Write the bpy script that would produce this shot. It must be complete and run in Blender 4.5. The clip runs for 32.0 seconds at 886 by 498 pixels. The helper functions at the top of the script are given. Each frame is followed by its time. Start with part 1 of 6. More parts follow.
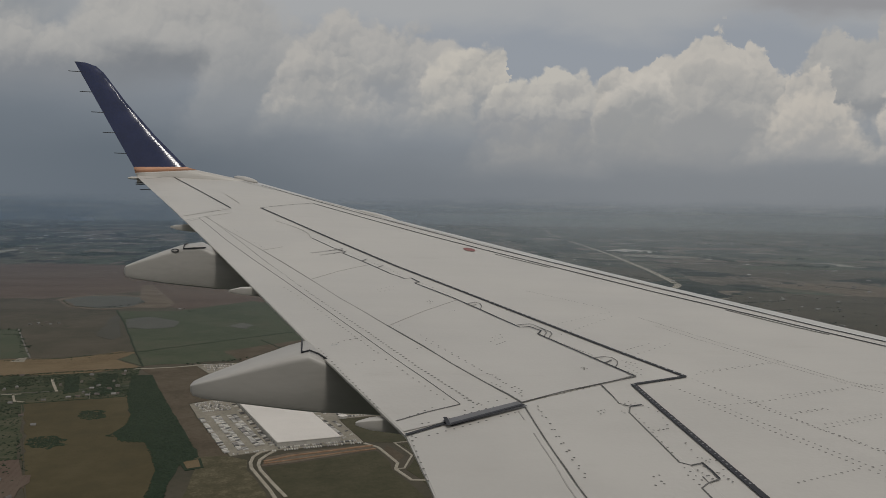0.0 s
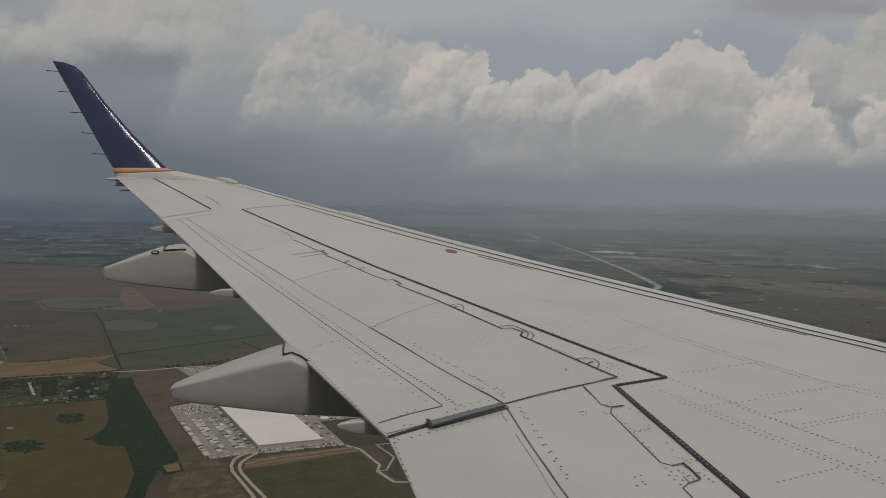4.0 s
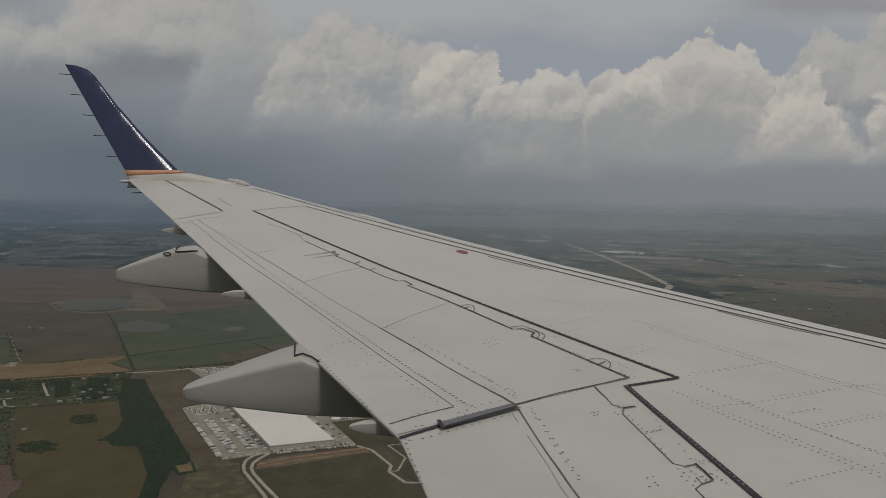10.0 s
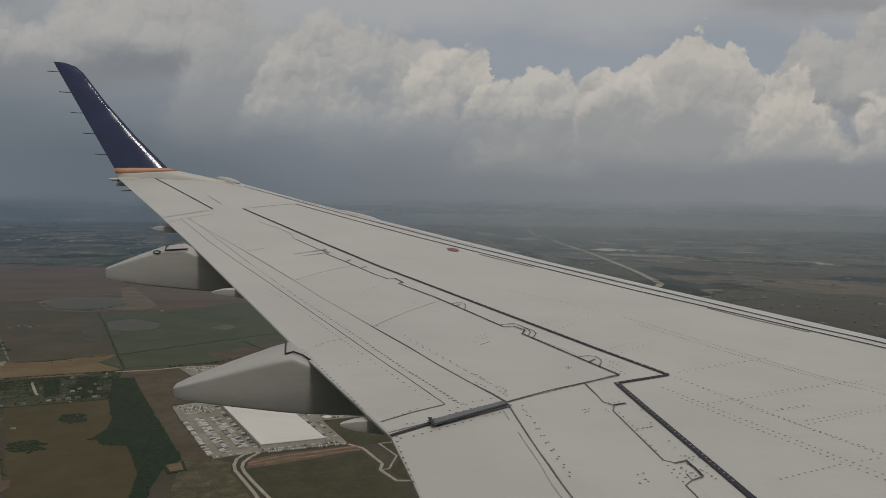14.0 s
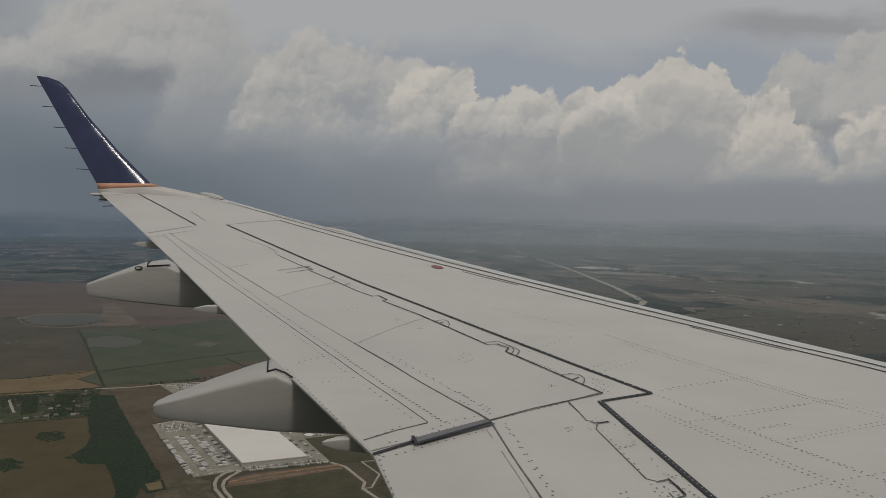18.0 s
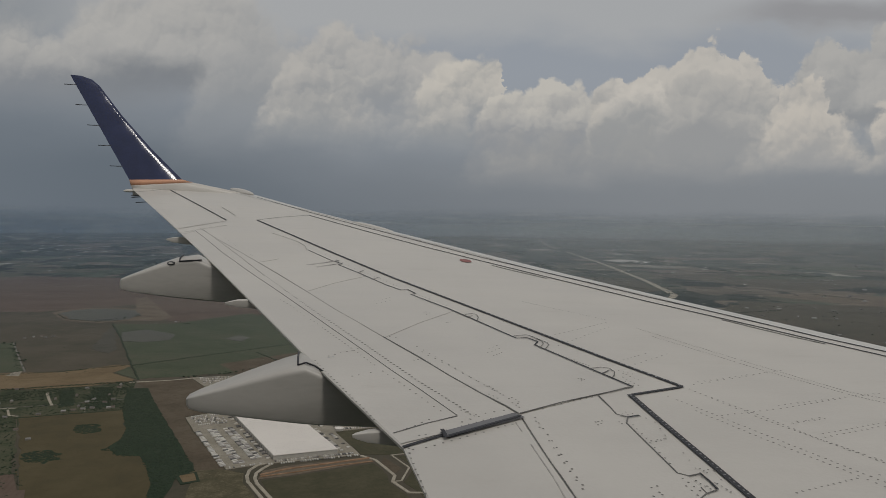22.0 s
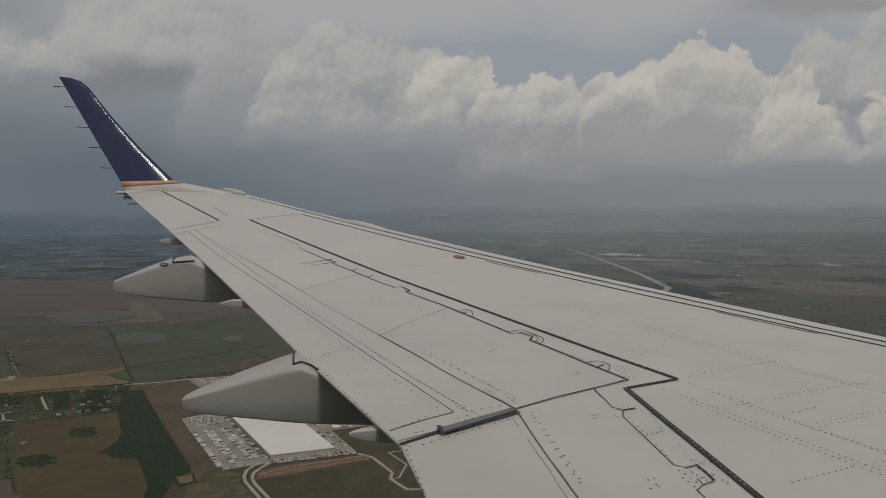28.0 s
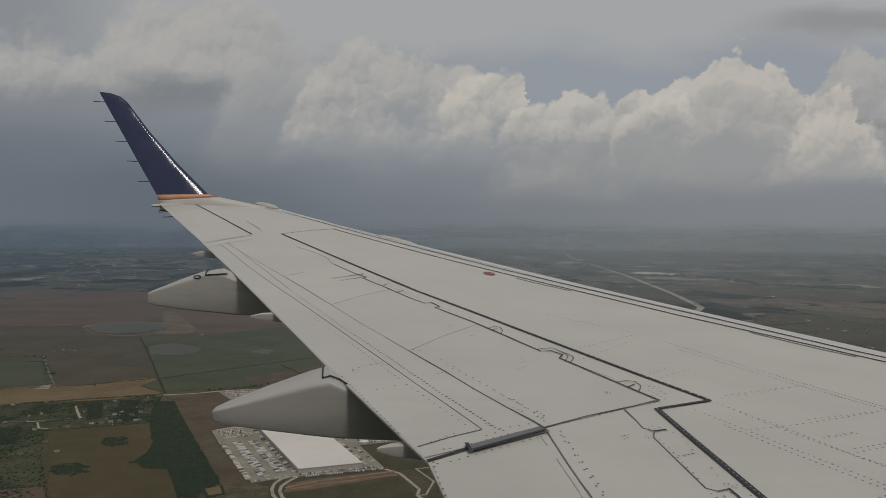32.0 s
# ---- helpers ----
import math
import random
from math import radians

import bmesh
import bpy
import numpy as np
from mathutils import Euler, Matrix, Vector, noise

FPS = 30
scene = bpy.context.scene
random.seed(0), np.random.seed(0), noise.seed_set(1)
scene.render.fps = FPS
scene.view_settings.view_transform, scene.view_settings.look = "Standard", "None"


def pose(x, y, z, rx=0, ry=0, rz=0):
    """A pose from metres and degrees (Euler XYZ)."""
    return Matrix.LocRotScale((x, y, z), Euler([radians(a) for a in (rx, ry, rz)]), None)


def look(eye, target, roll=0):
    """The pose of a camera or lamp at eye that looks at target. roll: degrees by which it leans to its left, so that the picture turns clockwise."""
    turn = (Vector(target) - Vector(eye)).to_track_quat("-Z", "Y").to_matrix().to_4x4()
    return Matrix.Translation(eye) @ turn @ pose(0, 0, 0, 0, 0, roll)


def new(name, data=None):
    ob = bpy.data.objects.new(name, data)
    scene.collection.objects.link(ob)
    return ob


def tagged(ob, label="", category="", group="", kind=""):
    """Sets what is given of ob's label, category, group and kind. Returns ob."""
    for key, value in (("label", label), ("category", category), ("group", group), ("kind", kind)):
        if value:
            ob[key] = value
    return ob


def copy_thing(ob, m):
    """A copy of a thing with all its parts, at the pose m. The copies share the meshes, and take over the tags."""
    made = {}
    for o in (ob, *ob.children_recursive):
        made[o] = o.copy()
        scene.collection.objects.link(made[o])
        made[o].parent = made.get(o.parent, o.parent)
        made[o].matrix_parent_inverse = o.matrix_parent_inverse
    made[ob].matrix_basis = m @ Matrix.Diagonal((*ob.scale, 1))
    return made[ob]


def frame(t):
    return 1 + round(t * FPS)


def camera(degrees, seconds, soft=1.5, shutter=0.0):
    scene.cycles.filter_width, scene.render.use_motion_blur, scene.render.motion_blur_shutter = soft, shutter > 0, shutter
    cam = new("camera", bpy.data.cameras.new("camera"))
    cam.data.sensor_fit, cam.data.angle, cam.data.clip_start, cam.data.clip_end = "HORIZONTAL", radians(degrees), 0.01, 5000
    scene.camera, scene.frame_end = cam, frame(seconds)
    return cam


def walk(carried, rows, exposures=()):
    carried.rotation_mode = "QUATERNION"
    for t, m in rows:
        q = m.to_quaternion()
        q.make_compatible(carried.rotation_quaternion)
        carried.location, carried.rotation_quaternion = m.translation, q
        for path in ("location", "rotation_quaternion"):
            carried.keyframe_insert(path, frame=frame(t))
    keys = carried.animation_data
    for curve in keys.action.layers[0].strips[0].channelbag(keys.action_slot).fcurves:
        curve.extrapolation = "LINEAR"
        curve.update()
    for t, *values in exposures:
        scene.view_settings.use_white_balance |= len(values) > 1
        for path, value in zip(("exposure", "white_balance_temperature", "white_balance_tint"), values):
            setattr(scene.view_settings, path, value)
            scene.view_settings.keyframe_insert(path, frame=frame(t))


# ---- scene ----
# The aircraft hangs still over the country; x is the way of flight, y outboard, z up.
# The country below is laid out at about a sixth of its size, and the aircraft flies as much lower over it.
EYE = 120.0
FORE = Vector((0.2079, 0.9781, 0.0))      # middle of the view, level
SIDE = Vector((0.9781, -0.2079, 0.0))
# The wing is level here, so the slight bank of the flight lies in the country.
COUNTRY = pose(-30.9, 2.1, EYE + 0.35, 0.80, 0.58, 0.16) @ Matrix.Translation((0, 0, -EYE))

cam = camera(59.0, 32.0, soft=0.8)
ROWS = [
    (0, pose(0.000, -0.000, 120.000, 87.401, -0.146, -11.997)),
    (0.5, pose(-0.000, 0.000, 120.000, 87.116, 0.044, -12.624)),
    (1, pose(0.000, -0.000, 120.000, 87.857, 0.338, -11.285)),
    (1.5, pose(0.000, -0.000, 120.000, 87.418, 0.060, -12.729)),
    (2, pose(-0.000, 0.000, 120.000, 87.208, -0.046, -13.074)),
    (2.5, pose(-0.000, -0.000, 120.000, 87.370, -0.144, -13.502)),
    (3, pose(0.000, -0.000, 120.000, 87.349, -0.368, -13.504)),
    (3.5, pose(-0.001, 0.001, 120.000, 87.453, -0.296, -13.443)),
    (5.5, pose(-0.000, -0.000, 120.000, 87.557, 0.009, -12.947)),
    (6, pose(-0.000, 0.000, 120.000, 87.423, 0.112, -12.981)),
    (6.5, pose(0.000, -0.000, 120.000, 87.435, 0.284, -12.850)),
    (7, pose(-0.000, 0.000, 120.000, 87.361, 0.102, -13.045)),
    (7.5, pose(0.000, -0.000, 120.000, 87.435, 0.204, -12.889)),
    (8, pose(0.000, 0.000, 120.000, 86.996, 1.171, -12.456)),
    (8.5, pose(-0.001, 0.001, 120.000, 87.668, -0.043, -12.156)),
    (9, pose(-0.000, -0.000, 120.000, 87.962, -0.399, -11.915)),
    (9.5, pose(-0.000, 0.000, 120.000, 87.608, -0.213, -12.357)),
    (10, pose(-0.001, 0.001, 120.001, 87.559, 0.051, -12.542)),
    (10.5, pose(0.000, -0.000, 120.000, 87.430, 0.037, -13.183)),
    (11, pose(-0.000, 0.000, 120.000, 87.466, 0.003, -13.165)),
    (11.5, pose(-0.000, 0.000, 120.000, 87.373, 0.039, -12.876)),
    (12, pose(-0.000, 0.000, 120.000, 87.294, -0.005, -13.318)),
    (12.5, pose(-0.000, 0.000, 120.000, 87.389, 0.227, -13.231)),
    (13, pose(-0.000, 0.000, 120.000, 87.492, -0.098, -13.150)),
    (13.5, pose(-0.000, 0.000, 120.000, 87.289, -0.030, -13.321)),
    (14, pose(-0.001, 0.001, 120.000, 87.413, 0.090, -13.207)),
    (14.5, pose(-0.000, 0.000, 120.000, 87.548, -0.100, -13.117)),
    (16.5, pose(-0.000, 0.001, 120.000, 87.822, -0.476, -14.138)),
    (17, pose(-0.001, 0.001, 120.001, 87.959, -0.278, -13.977)),
    (17.5, pose(0.003, -0.000, 120.000, 87.836, 0.384, -14.560)),
    (18, pose(-0.000, 0.000, 120.001, 88.675, -0.244, -14.348)),
    (18.5, pose(0.005, 0.001, 120.000, 87.072, 0.510, -16.165)),
    (19, pose(-0.001, 0.001, 120.001, 87.692, 0.727, -13.295)),
    (19.5, pose(0.001, 0.001, 120.001, 87.565, 0.934, -13.792)),
    (20, pose(0.011, 0.000, 120.000, 87.612, 1.828, -14.011)),
    (20.5, pose(-0.000, -0.000, 119.999, 88.016, 0.556, -13.630)),
    (21, pose(0.000, 0.000, 120.001, 89.279, 0.148, -10.823)),
    (21.5, pose(-0.000, 0.000, 120.000, 88.568, 0.278, -12.013)),
    (22, pose(-0.000, 0.000, 120.000, 88.227, 0.123, -12.280)),
    (22.5, pose(-0.000, -0.000, 120.000, 88.368, -0.200, -12.208)),
    (23, pose(0.000, 0.000, 120.000, 88.250, -0.000, -12.000)),
    (23.5, pose(-0.000, 0.000, 120.000, 88.113, 0.092, -11.977)),
    (24, pose(-0.000, 0.000, 120.000, 88.447, 0.128, -11.816)),
    (24.5, pose(0.000, 0.000, 120.000, 88.078, -0.090, -12.738)),
    (25, pose(-0.000, 0.000, 120.000, 88.267, 0.300, -12.288)),
    (25.5, pose(-0.000, 0.000, 120.000, 88.138, 0.323, -12.509)),
    (27.5, pose(-0.000, 0.000, 120.000, 87.926, 0.919, -12.621)),
    (28, pose(-0.000, 0.000, 120.000, 87.972, 1.080, -12.781)),
    (28.5, pose(-0.000, 0.000, 120.001, 87.701, 1.289, -12.635)),
    (29, pose(-0.001, 0.000, 120.000, 88.337, 1.726, -11.032)),
    (29.5, pose(-0.001, 0.000, 120.000, 88.187, 1.357, -11.600)),
    (30, pose(-0.000, -0.000, 120.000, 88.568, 0.963, -10.738)),
    (30.5, pose(-0.000, 0.000, 120.001, 88.939, 0.807, -10.489)),
    (31, pose(-0.000, 0.000, 120.000, 89.132, 0.756, -10.716)),
    (31.5, pose(0.000, -0.000, 120.000, 89.101, 0.546, -10.501)),
    (32, pose(-0.000, -0.000, 120.000, 89.182, 0.411, -10.554)),
]
walk(cam, ROWS, ((0.0, 0.0), (6.0, 0.0), (8.0, -0.05), (13.0, -0.04), (16.5, 0.0), (18.0, 0.0), (20.0, -0.06), (22.0, -0.01), (25.5, -0.01), (28.0, -0.04), (32.0, -0.02)))

# ---- light ----
SUN = Vector((0.14, -0.50, 0.85)).normalized()
sun_data = bpy.data.lights.new("sun", "SUN")
sun_data.energy, sun_data.angle, sun_data.color = 0.95, radians(11), (1.0, 0.95, 0.87)
sun = new("sun", sun_data)
sun.matrix_world = look(SUN * 400, (0, 0, 0))


class Nodes:
    """Short ways to build a node tree."""

    def __init__(self, tree):
        self.tree = tree
        tree.nodes.clear()

    def add(self, kind, **props):
        n = self.tree.nodes.new(kind)
        for k, v in props.items():
            setattr(n, k, v)
        return n

    def put(self, socket, value):
        if isinstance(value, bpy.types.NodeSocket):
            self.tree.links.new(value, socket)
        elif value is not None:
            socket.default_value = value

    def m(self, op, a, b=None, c=None, clamp=False):
        n = self.add("ShaderNodeMath", operation=op, use_clamp=clamp)
        for i, v in enumerate((a, b, c)):
            self.put(n.inputs[i], v)
        return n.outputs[0]

    def vec(self, op, a, b=None):
        n = self.add("ShaderNodeVectorMath", operation=op)
        self.put(n.inputs[0], a)
        self.put(n.inputs[1], b)
        return n.outputs["Value"] if op == "DOT_PRODUCT" else n.outputs[0]

    def scale(self, a, s):
        n = self.add("ShaderNodeVectorMath", operation="SCALE")
        self.put(n.inputs[0], a)
        self.put(n.inputs["Scale"], s)
        return n.outputs[0]

    def xyz(self, x=0.0, y=0.0, z=0.0):
        n = self.add("ShaderNodeCombineXYZ")
        for i, v in enumerate((x, y, z)):
            self.put(n.inputs[i], v)
        return n.outputs[0]

    def noise(self, p, scale, detail=3.0, rough=0.5, lac=2.0, dist=0.0):
        n = self.add("ShaderNodeTexNoise")
        self.put(n.inputs["Vector"], p)
        n.inputs["Scale"].default_value, n.inputs["Detail"].default_value = scale, detail
        n.inputs["Roughness"].default_value, n.inputs["Lacunarity"].default_value = rough, lac
        n.inputs["Distortion"].default_value = dist
        return n.outputs[0]

    def smooth(self, x, lo, hi, a=0.0, b=1.0):
        n = self.add("ShaderNodeMapRange", interpolation_type="SMOOTHSTEP")
        for i, v in enumerate((x, lo, hi, a, b)):
            self.put(n.inputs[i], v)
        return n.outputs[0]

    def mix(self, f, a, b, blend="MIX"):
        n = self.add("ShaderNodeMix", data_type="RGBA", blend_type=blend)
        self.put(n.inputs[0], f)
        for s, v in ((n.inputs[6], a), (n.inputs[7], b)):
            self.put(s, (*v, 1.0) if isinstance(v, tuple) else v)
        return n.outputs[2]

    def ramp(self, x, stops, interp="LINEAR"):
        n = self.add("ShaderNodeValToRGB")
        self.put(n.inputs[0], x)
        r = n.color_ramp
        r.interpolation = interp
        while len(r.elements) < len(stops):
            r.elements.new(0.5)
        for e, (pos, col) in zip(r.elements, stops):
            e.position = pos
            e.color = (*col, 1.0) if isinstance(col, tuple) else (col, col, col, 1.0)
        return n.outputs[0]


def srgb(r, g, b):
    return tuple(c / 12.92 / 255 if c < 10 else ((c / 255 + 0.055) / 1.055) ** 2.4 for c in (r, g, b))


def sky():
    world = bpy.data.worlds.new("sky")
    scene.world = world
    world.use_nodes = True
    n = Nodes(world.node_tree)
    d = n.add("ShaderNodeTexCoord").outputs["Generated"]
    sep = n.add("ShaderNodeSeparateXYZ")
    n.put(sep.inputs[0], d)
    up = sep.outputs[2]
    ahead = n.vec("DOT_PRODUCT", d, tuple(FORE))
    across = n.vec("DOT_PRODUCT", d, tuple(SIDE))
    far = n.m("MAXIMUM", ahead, 0.22)
    u = n.m("DIVIDE", across, far)
    v = n.m("DIVIDE", up, far)
    p = n.xyz(u, v, 0.0)
    big = n.noise(p, 5.0, 3.0)
    fine = n.noise(n.vec("ADD", p, (3.1, 1.7, 0.4)), 40.0, 7.0, 0.62)
    curl = n.noise(p, 24.0, 5.0, 0.6)
    soft_n = n.noise(n.vec("MULTIPLY", p, (1.0, 2.4, 1.0)), 6.0, 5.0, 0.5)

    def puffs(shift, sizes, smooth=0.25):
        """Height of rounded, heaped cloud heads."""
        q = n.vec("ADD", p, (shift[0], shift[1], 0.0))
        q = n.vec("ADD", q, n.scale(n.xyz(n.m("SUBTRACT", curl, 0.5), n.m("SUBTRACT", fine, 0.5), 0.0), 0.04))
        out = None
        for size, weight in sizes:
            w = n.add("ShaderNodeTexVoronoi", feature="SMOOTH_F1", voronoi_dimensions="2D")
            w.inputs["Scale"].default_value, w.inputs["Smoothness"].default_value = size, smooth
            n.put(w.inputs["Vector"], q)
            h = n.m("MULTIPLY", n.m("SUBTRACT", 0.45, w.outputs["Distance"]), weight)
            out = h if out is None else n.m("ADD", out, h)
        return out
    BIG, SMALL = ((8.0, 1.0), (19.0, 0.6)), ((40.0, 0.6), (85.0, 0.3))
    heap, lump = puffs((0.0, 0.0), BIG), puffs((0.0, 0.0), SMALL)
    relief = n.m("SUBTRACT", heap, puffs((-0.006, 0.016), BIG))
    relief = n.m("ADD", relief, n.m("MULTIPLY", n.m("SUBTRACT", lump, puffs((-0.003, 0.006), SMALL)), 0.7))

    # the open sky: pale blue between veils, from the sky model and a thin cloud layer
    air = n.add("ShaderNodeTexSky", sky_type="NISHITA", sun_disc=False)
    air.sun_elevation, air.sun_rotation = math.asin(SUN.z), math.atan2(SUN.x, SUN.y)
    air.air_density, air.dust_density = 1.0, 2.0
    blue = n.mix(1.0, air.outputs[0], (0.085, 0.085, 0.085), "MULTIPLY")
    blue = n.mix(0.95, blue, srgb(147, 152, 159))
    veil = n.smooth(n.m("ADD", n.m("MULTIPLY", soft_n, 0.7), n.smooth(v, 0.19, 0.28, 0.0, 0.5)), 0.40, 0.80)
    base = n.mix(veil, blue, srgb(163, 165, 167))
    # slate rain haze under the clouds, darker towards the tail
    right = n.smooth(u, -0.55, 0.45)
    rise = n.m("MULTIPLY", n.smooth(u, -0.05, -0.45), 0.055)
    low = n.smooth(n.m("SUBTRACT", n.m("ADD", v, n.m("MULTIPLY", soft_n, 0.05)), rise), 0.035, 0.22)
    slate = n.mix(right, srgb(97, 106, 115), srgb(127, 131, 135))
    base = n.mix(low, slate, base)
    base = n.mix(n.smooth(u, -0.34, -0.58, 0.0, 0.55), base, srgb(108, 116, 124))

    wu = n.m("ADD", u, n.m("ADD", n.m("MULTIPLY", n.m("SUBTRACT", curl, 0.5), 0.036), n.m("MULTIPLY", n.m("SUBTRACT", fine, 0.5), 0.018)))
    wv = n.m("SUBTRACT", v, n.m("ADD", n.m("MULTIPLY", n.m("MINIMUM", heap, 0.30), 0.034), n.m("MULTIPLY", n.m("MINIMUM", lump, 0.20), 0.030)))
    wv = n.m("ADD", wv, n.m("MULTIPLY", n.m("SUBTRACT", fine, 0.5), 0.014))

    def bank(col, tops, floor, edge, light, dark, thick, bottom_soft, cover=0.92, sink=0.0, rough=1.0, dusk=0.6):
        """A cloud bank: its outline from left to right (u, v), its floor and its colours in light and shade."""
        x = n.m("DIVIDE", n.m("ADD", wu, 0.8), 1.6)
        top = n.m("SUBTRACT", n.ramp(x, [((a + 0.8) / 1.6, b + 0.3) for a, b in tops]), 0.286)
        depth = n.m("SUBTRACT", top, wv)
        haze_low = n.smooth(v, floor + 0.10, floor + 0.02, edge, edge + 0.05)
        mask = n.smooth(depth, 0.0, haze_low)
        under = n.smooth(n.m("ADD", v, n.m("MULTIPLY", n.m("SUBTRACT", soft_n, 0.5), 0.06)), floor, floor + bottom_soft)
        shade = n.m("ADD", n.m("DIVIDE", depth, thick), n.m("MULTIPLY", n.m("SUBTRACT", big, 0.5), 0.8))
        high = max(b for a, b in tops) - floor
        low = n.smooth(n.m("ADD", v, n.m("MULTIPLY", n.m("SUBTRACT", soft_n, 0.5), 0.08)), floor + 0.85 * high, floor + 0.2 * high)
        shade = n.m("ADD", n.m("MULTIPLY", shade, 0.55), n.m("MULTIPLY", low, dusk))
        if sink:
            shade = n.m("ADD", n.smooth(n.m("ADD", v, n.m("MULTIPLY", n.m("SUBTRACT", soft_n, 0.5), 0.10)), floor + sink, floor + 0.02), n.m("MULTIPLY", shade, 0.25))
        shade = n.m("SUBTRACT", shade, n.m("MULTIPLY", relief, 1.08 * rough))
        shade = n.m("ADD", shade, n.m("MULTIPLY", n.m("SUBTRACT", fine, 0.5), 0.22 * rough))
        shade = n.m("ADD", shade, n.m("MULTIPLY", n.m("SUBTRACT", soft_n, 0.5), 0.8))
        shade = n.smooth(shade, -0.25, 1.0)
        body = n.mix(shade, light, dark)
        return n.mix(n.m("MULTIPLY", n.m("MULTIPLY", mask, under), cover), col, body)

    c = base
    # high grey streak on the upper right
    streak = n.m("MULTIPLY", n.smooth(n.m("ABSOLUTE", n.m("SUBTRACT", n.m("ADD", v, n.m("MULTIPLY", n.m("SUBTRACT", soft_n, 0.5), 0.09)), n.m("ADD", 0.206, n.m("MULTIPLY", u, 0.12)))), 0.034, 0.004),
                  n.smooth(n.m("ABSOLUTE", n.m("SUBTRACT", n.m("ADD", u, n.m("MULTIPLY", n.m("SUBTRACT", soft_n, 0.5), 0.25)), 0.50)), 0.20, 0.08))
    c = n.mix(n.m("MULTIPLY", streak, 0.6), c, srgb(131, 130, 133))
    # grey deck behind the winglet, lit above, with a dark flat underside
    c = bank(c, [(-0.695, 0.327), (-0.596, 0.278), (-0.54, 0.271), (-0.511, 0.262), (-0.472, 0.257), (-0.454, 0.281), (-0.418, 0.313), (-0.297, 0.327), (-0.247, 0.292), (-0.198, 0.256), (-0.155, 0.221), (-0.057, -0.1)],
             0.128, 0.05, srgb(174, 172, 168), srgb(133, 136, 140), 0.13, 0.07, 0.92, 0.10, 0.5)
    gloom = n.m("MULTIPLY", n.smooth(n.m("ABSOLUTE", n.m("SUBTRACT", wu, -0.347)), 0.16, 0.03), n.smooth(n.m("ABSOLUTE", n.m("SUBTRACT", n.m("ADD", v, n.m("MULTIPLY", n.m("SUBTRACT", soft_n, 0.5), 0.10)), 0.185)), 0.036, 0.0))
    c = n.mix(n.m("MULTIPLY", gloom, 0.42), c, srgb(112, 116, 121))
    # pale soft bank between the deck and the heap
    c = bank(c, [(-0.42, -0.1), (-0.34, 0.12), (-0.305, 0.19), (-0.275, 0.245), (-0.24, 0.275), (-0.212, 0.265), (-0.184, 0.245), (-0.155, 0.242), (-0.112, 0.214), (-0.042, -0.1)],
             0.06, 0.06, srgb(167, 166, 164), srgb(142, 145, 148), 0.18, 0.12, 0.85, 0.0, 0.4)
    # the great heap in the middle
    c = bank(c, [(-0.296, -0.1), (-0.231, 0.132), (-0.205, 0.185), (-0.184, 0.224), (-0.166, 0.235), (-0.144, 0.241), (-0.126, 0.246), (-0.108, 0.238), (-0.094, 0.226), (-0.062, 0.219), (-0.046, 0.225), (-0.025, 0.232), (-0.001, 0.225), (0.02, 0.211), (0.042, 0.198), (0.061, 0.205), (0.078, 0.209), (0.083, 0.188), (0.074, 0.167), (0.061, 0.142), (0.092, -0.1)],
             0.079, 0.020, srgb(177, 174, 169), srgb(144, 146, 148), 0.13, 0.10, 0.88)
    # its lit lobes, one before another
    c = bank(c, [(-0.075, -0.1), (-0.023, 0.178), (-0.005, 0.189), (0.017, 0.199), (0.038, 0.196), (0.061, 0.204), (0.08, 0.208), (0.083, 0.185), (0.074, 0.167), (0.056, 0.146), (0.085, -0.1)],
             0.099, 0.016, srgb(192, 187, 178), srgb(152, 153, 153), 0.09, 0.08, 0.88, 0.0, 1.0, 0.3)
    c = bank(c, [(-0.202, -0.1), (-0.141, 0.178), (-0.119, 0.194), (-0.098, 0.189), (-0.08, 0.178), (-0.062, 0.185), (-0.044, 0.171), (0.016, -0.1)],
             0.107, 0.025, srgb(176, 174, 169), srgb(148, 149, 151), 0.10, 0.09, 0.65)
    c = bank(c, [(-0.314, -0.1), (-0.245, 0.115), (-0.224, 0.137), (-0.198, 0.152), (-0.17, 0.158), (-0.145, 0.164), (-0.127, 0.165), (-0.105, 0.155), (-0.08, 0.158), (-0.055, 0.145), (-0.03, 0.158), (-0.005, 0.167), (0.017, 0.162), (0.035, 0.146), (0.089, -0.1)],
             0.084, 0.034, srgb(184, 180, 173), srgb(148, 150, 151), 0.085, 0.06, 0.80, 0.0, 1.0, 0.3)
    # far right, behind, with a dark flat base
    c = bank(c, [(0.391, -0.1), (0.445, 0.149), (0.454, 0.17), (0.466, 0.192), (0.482, 0.222), (0.495, 0.229), (0.508, 0.22), (0.52, 0.21), (0.535, 0.217), (0.559, 0.237), (0.591, 0.256), (0.699, 0.277)],
             0.108, 0.012, srgb(172, 170, 166), srgb(140, 142, 144), 0.12, 0.03, 0.92, 0.05, 0.7)
    # low soft shelf that joins the heads
    c = bank(c, [(-0.057, -0.1), (0.038, 0.098), (0.089, 0.115), (0.146, 0.121), (0.204, 0.11), (0.268, 0.124), (0.333, 0.115), (0.398, 0.106), (0.497, -0.1)],
             0.036, 0.03, srgb(158, 157, 154), srgb(144, 145, 146), 0.09, 0.05, 0.85)
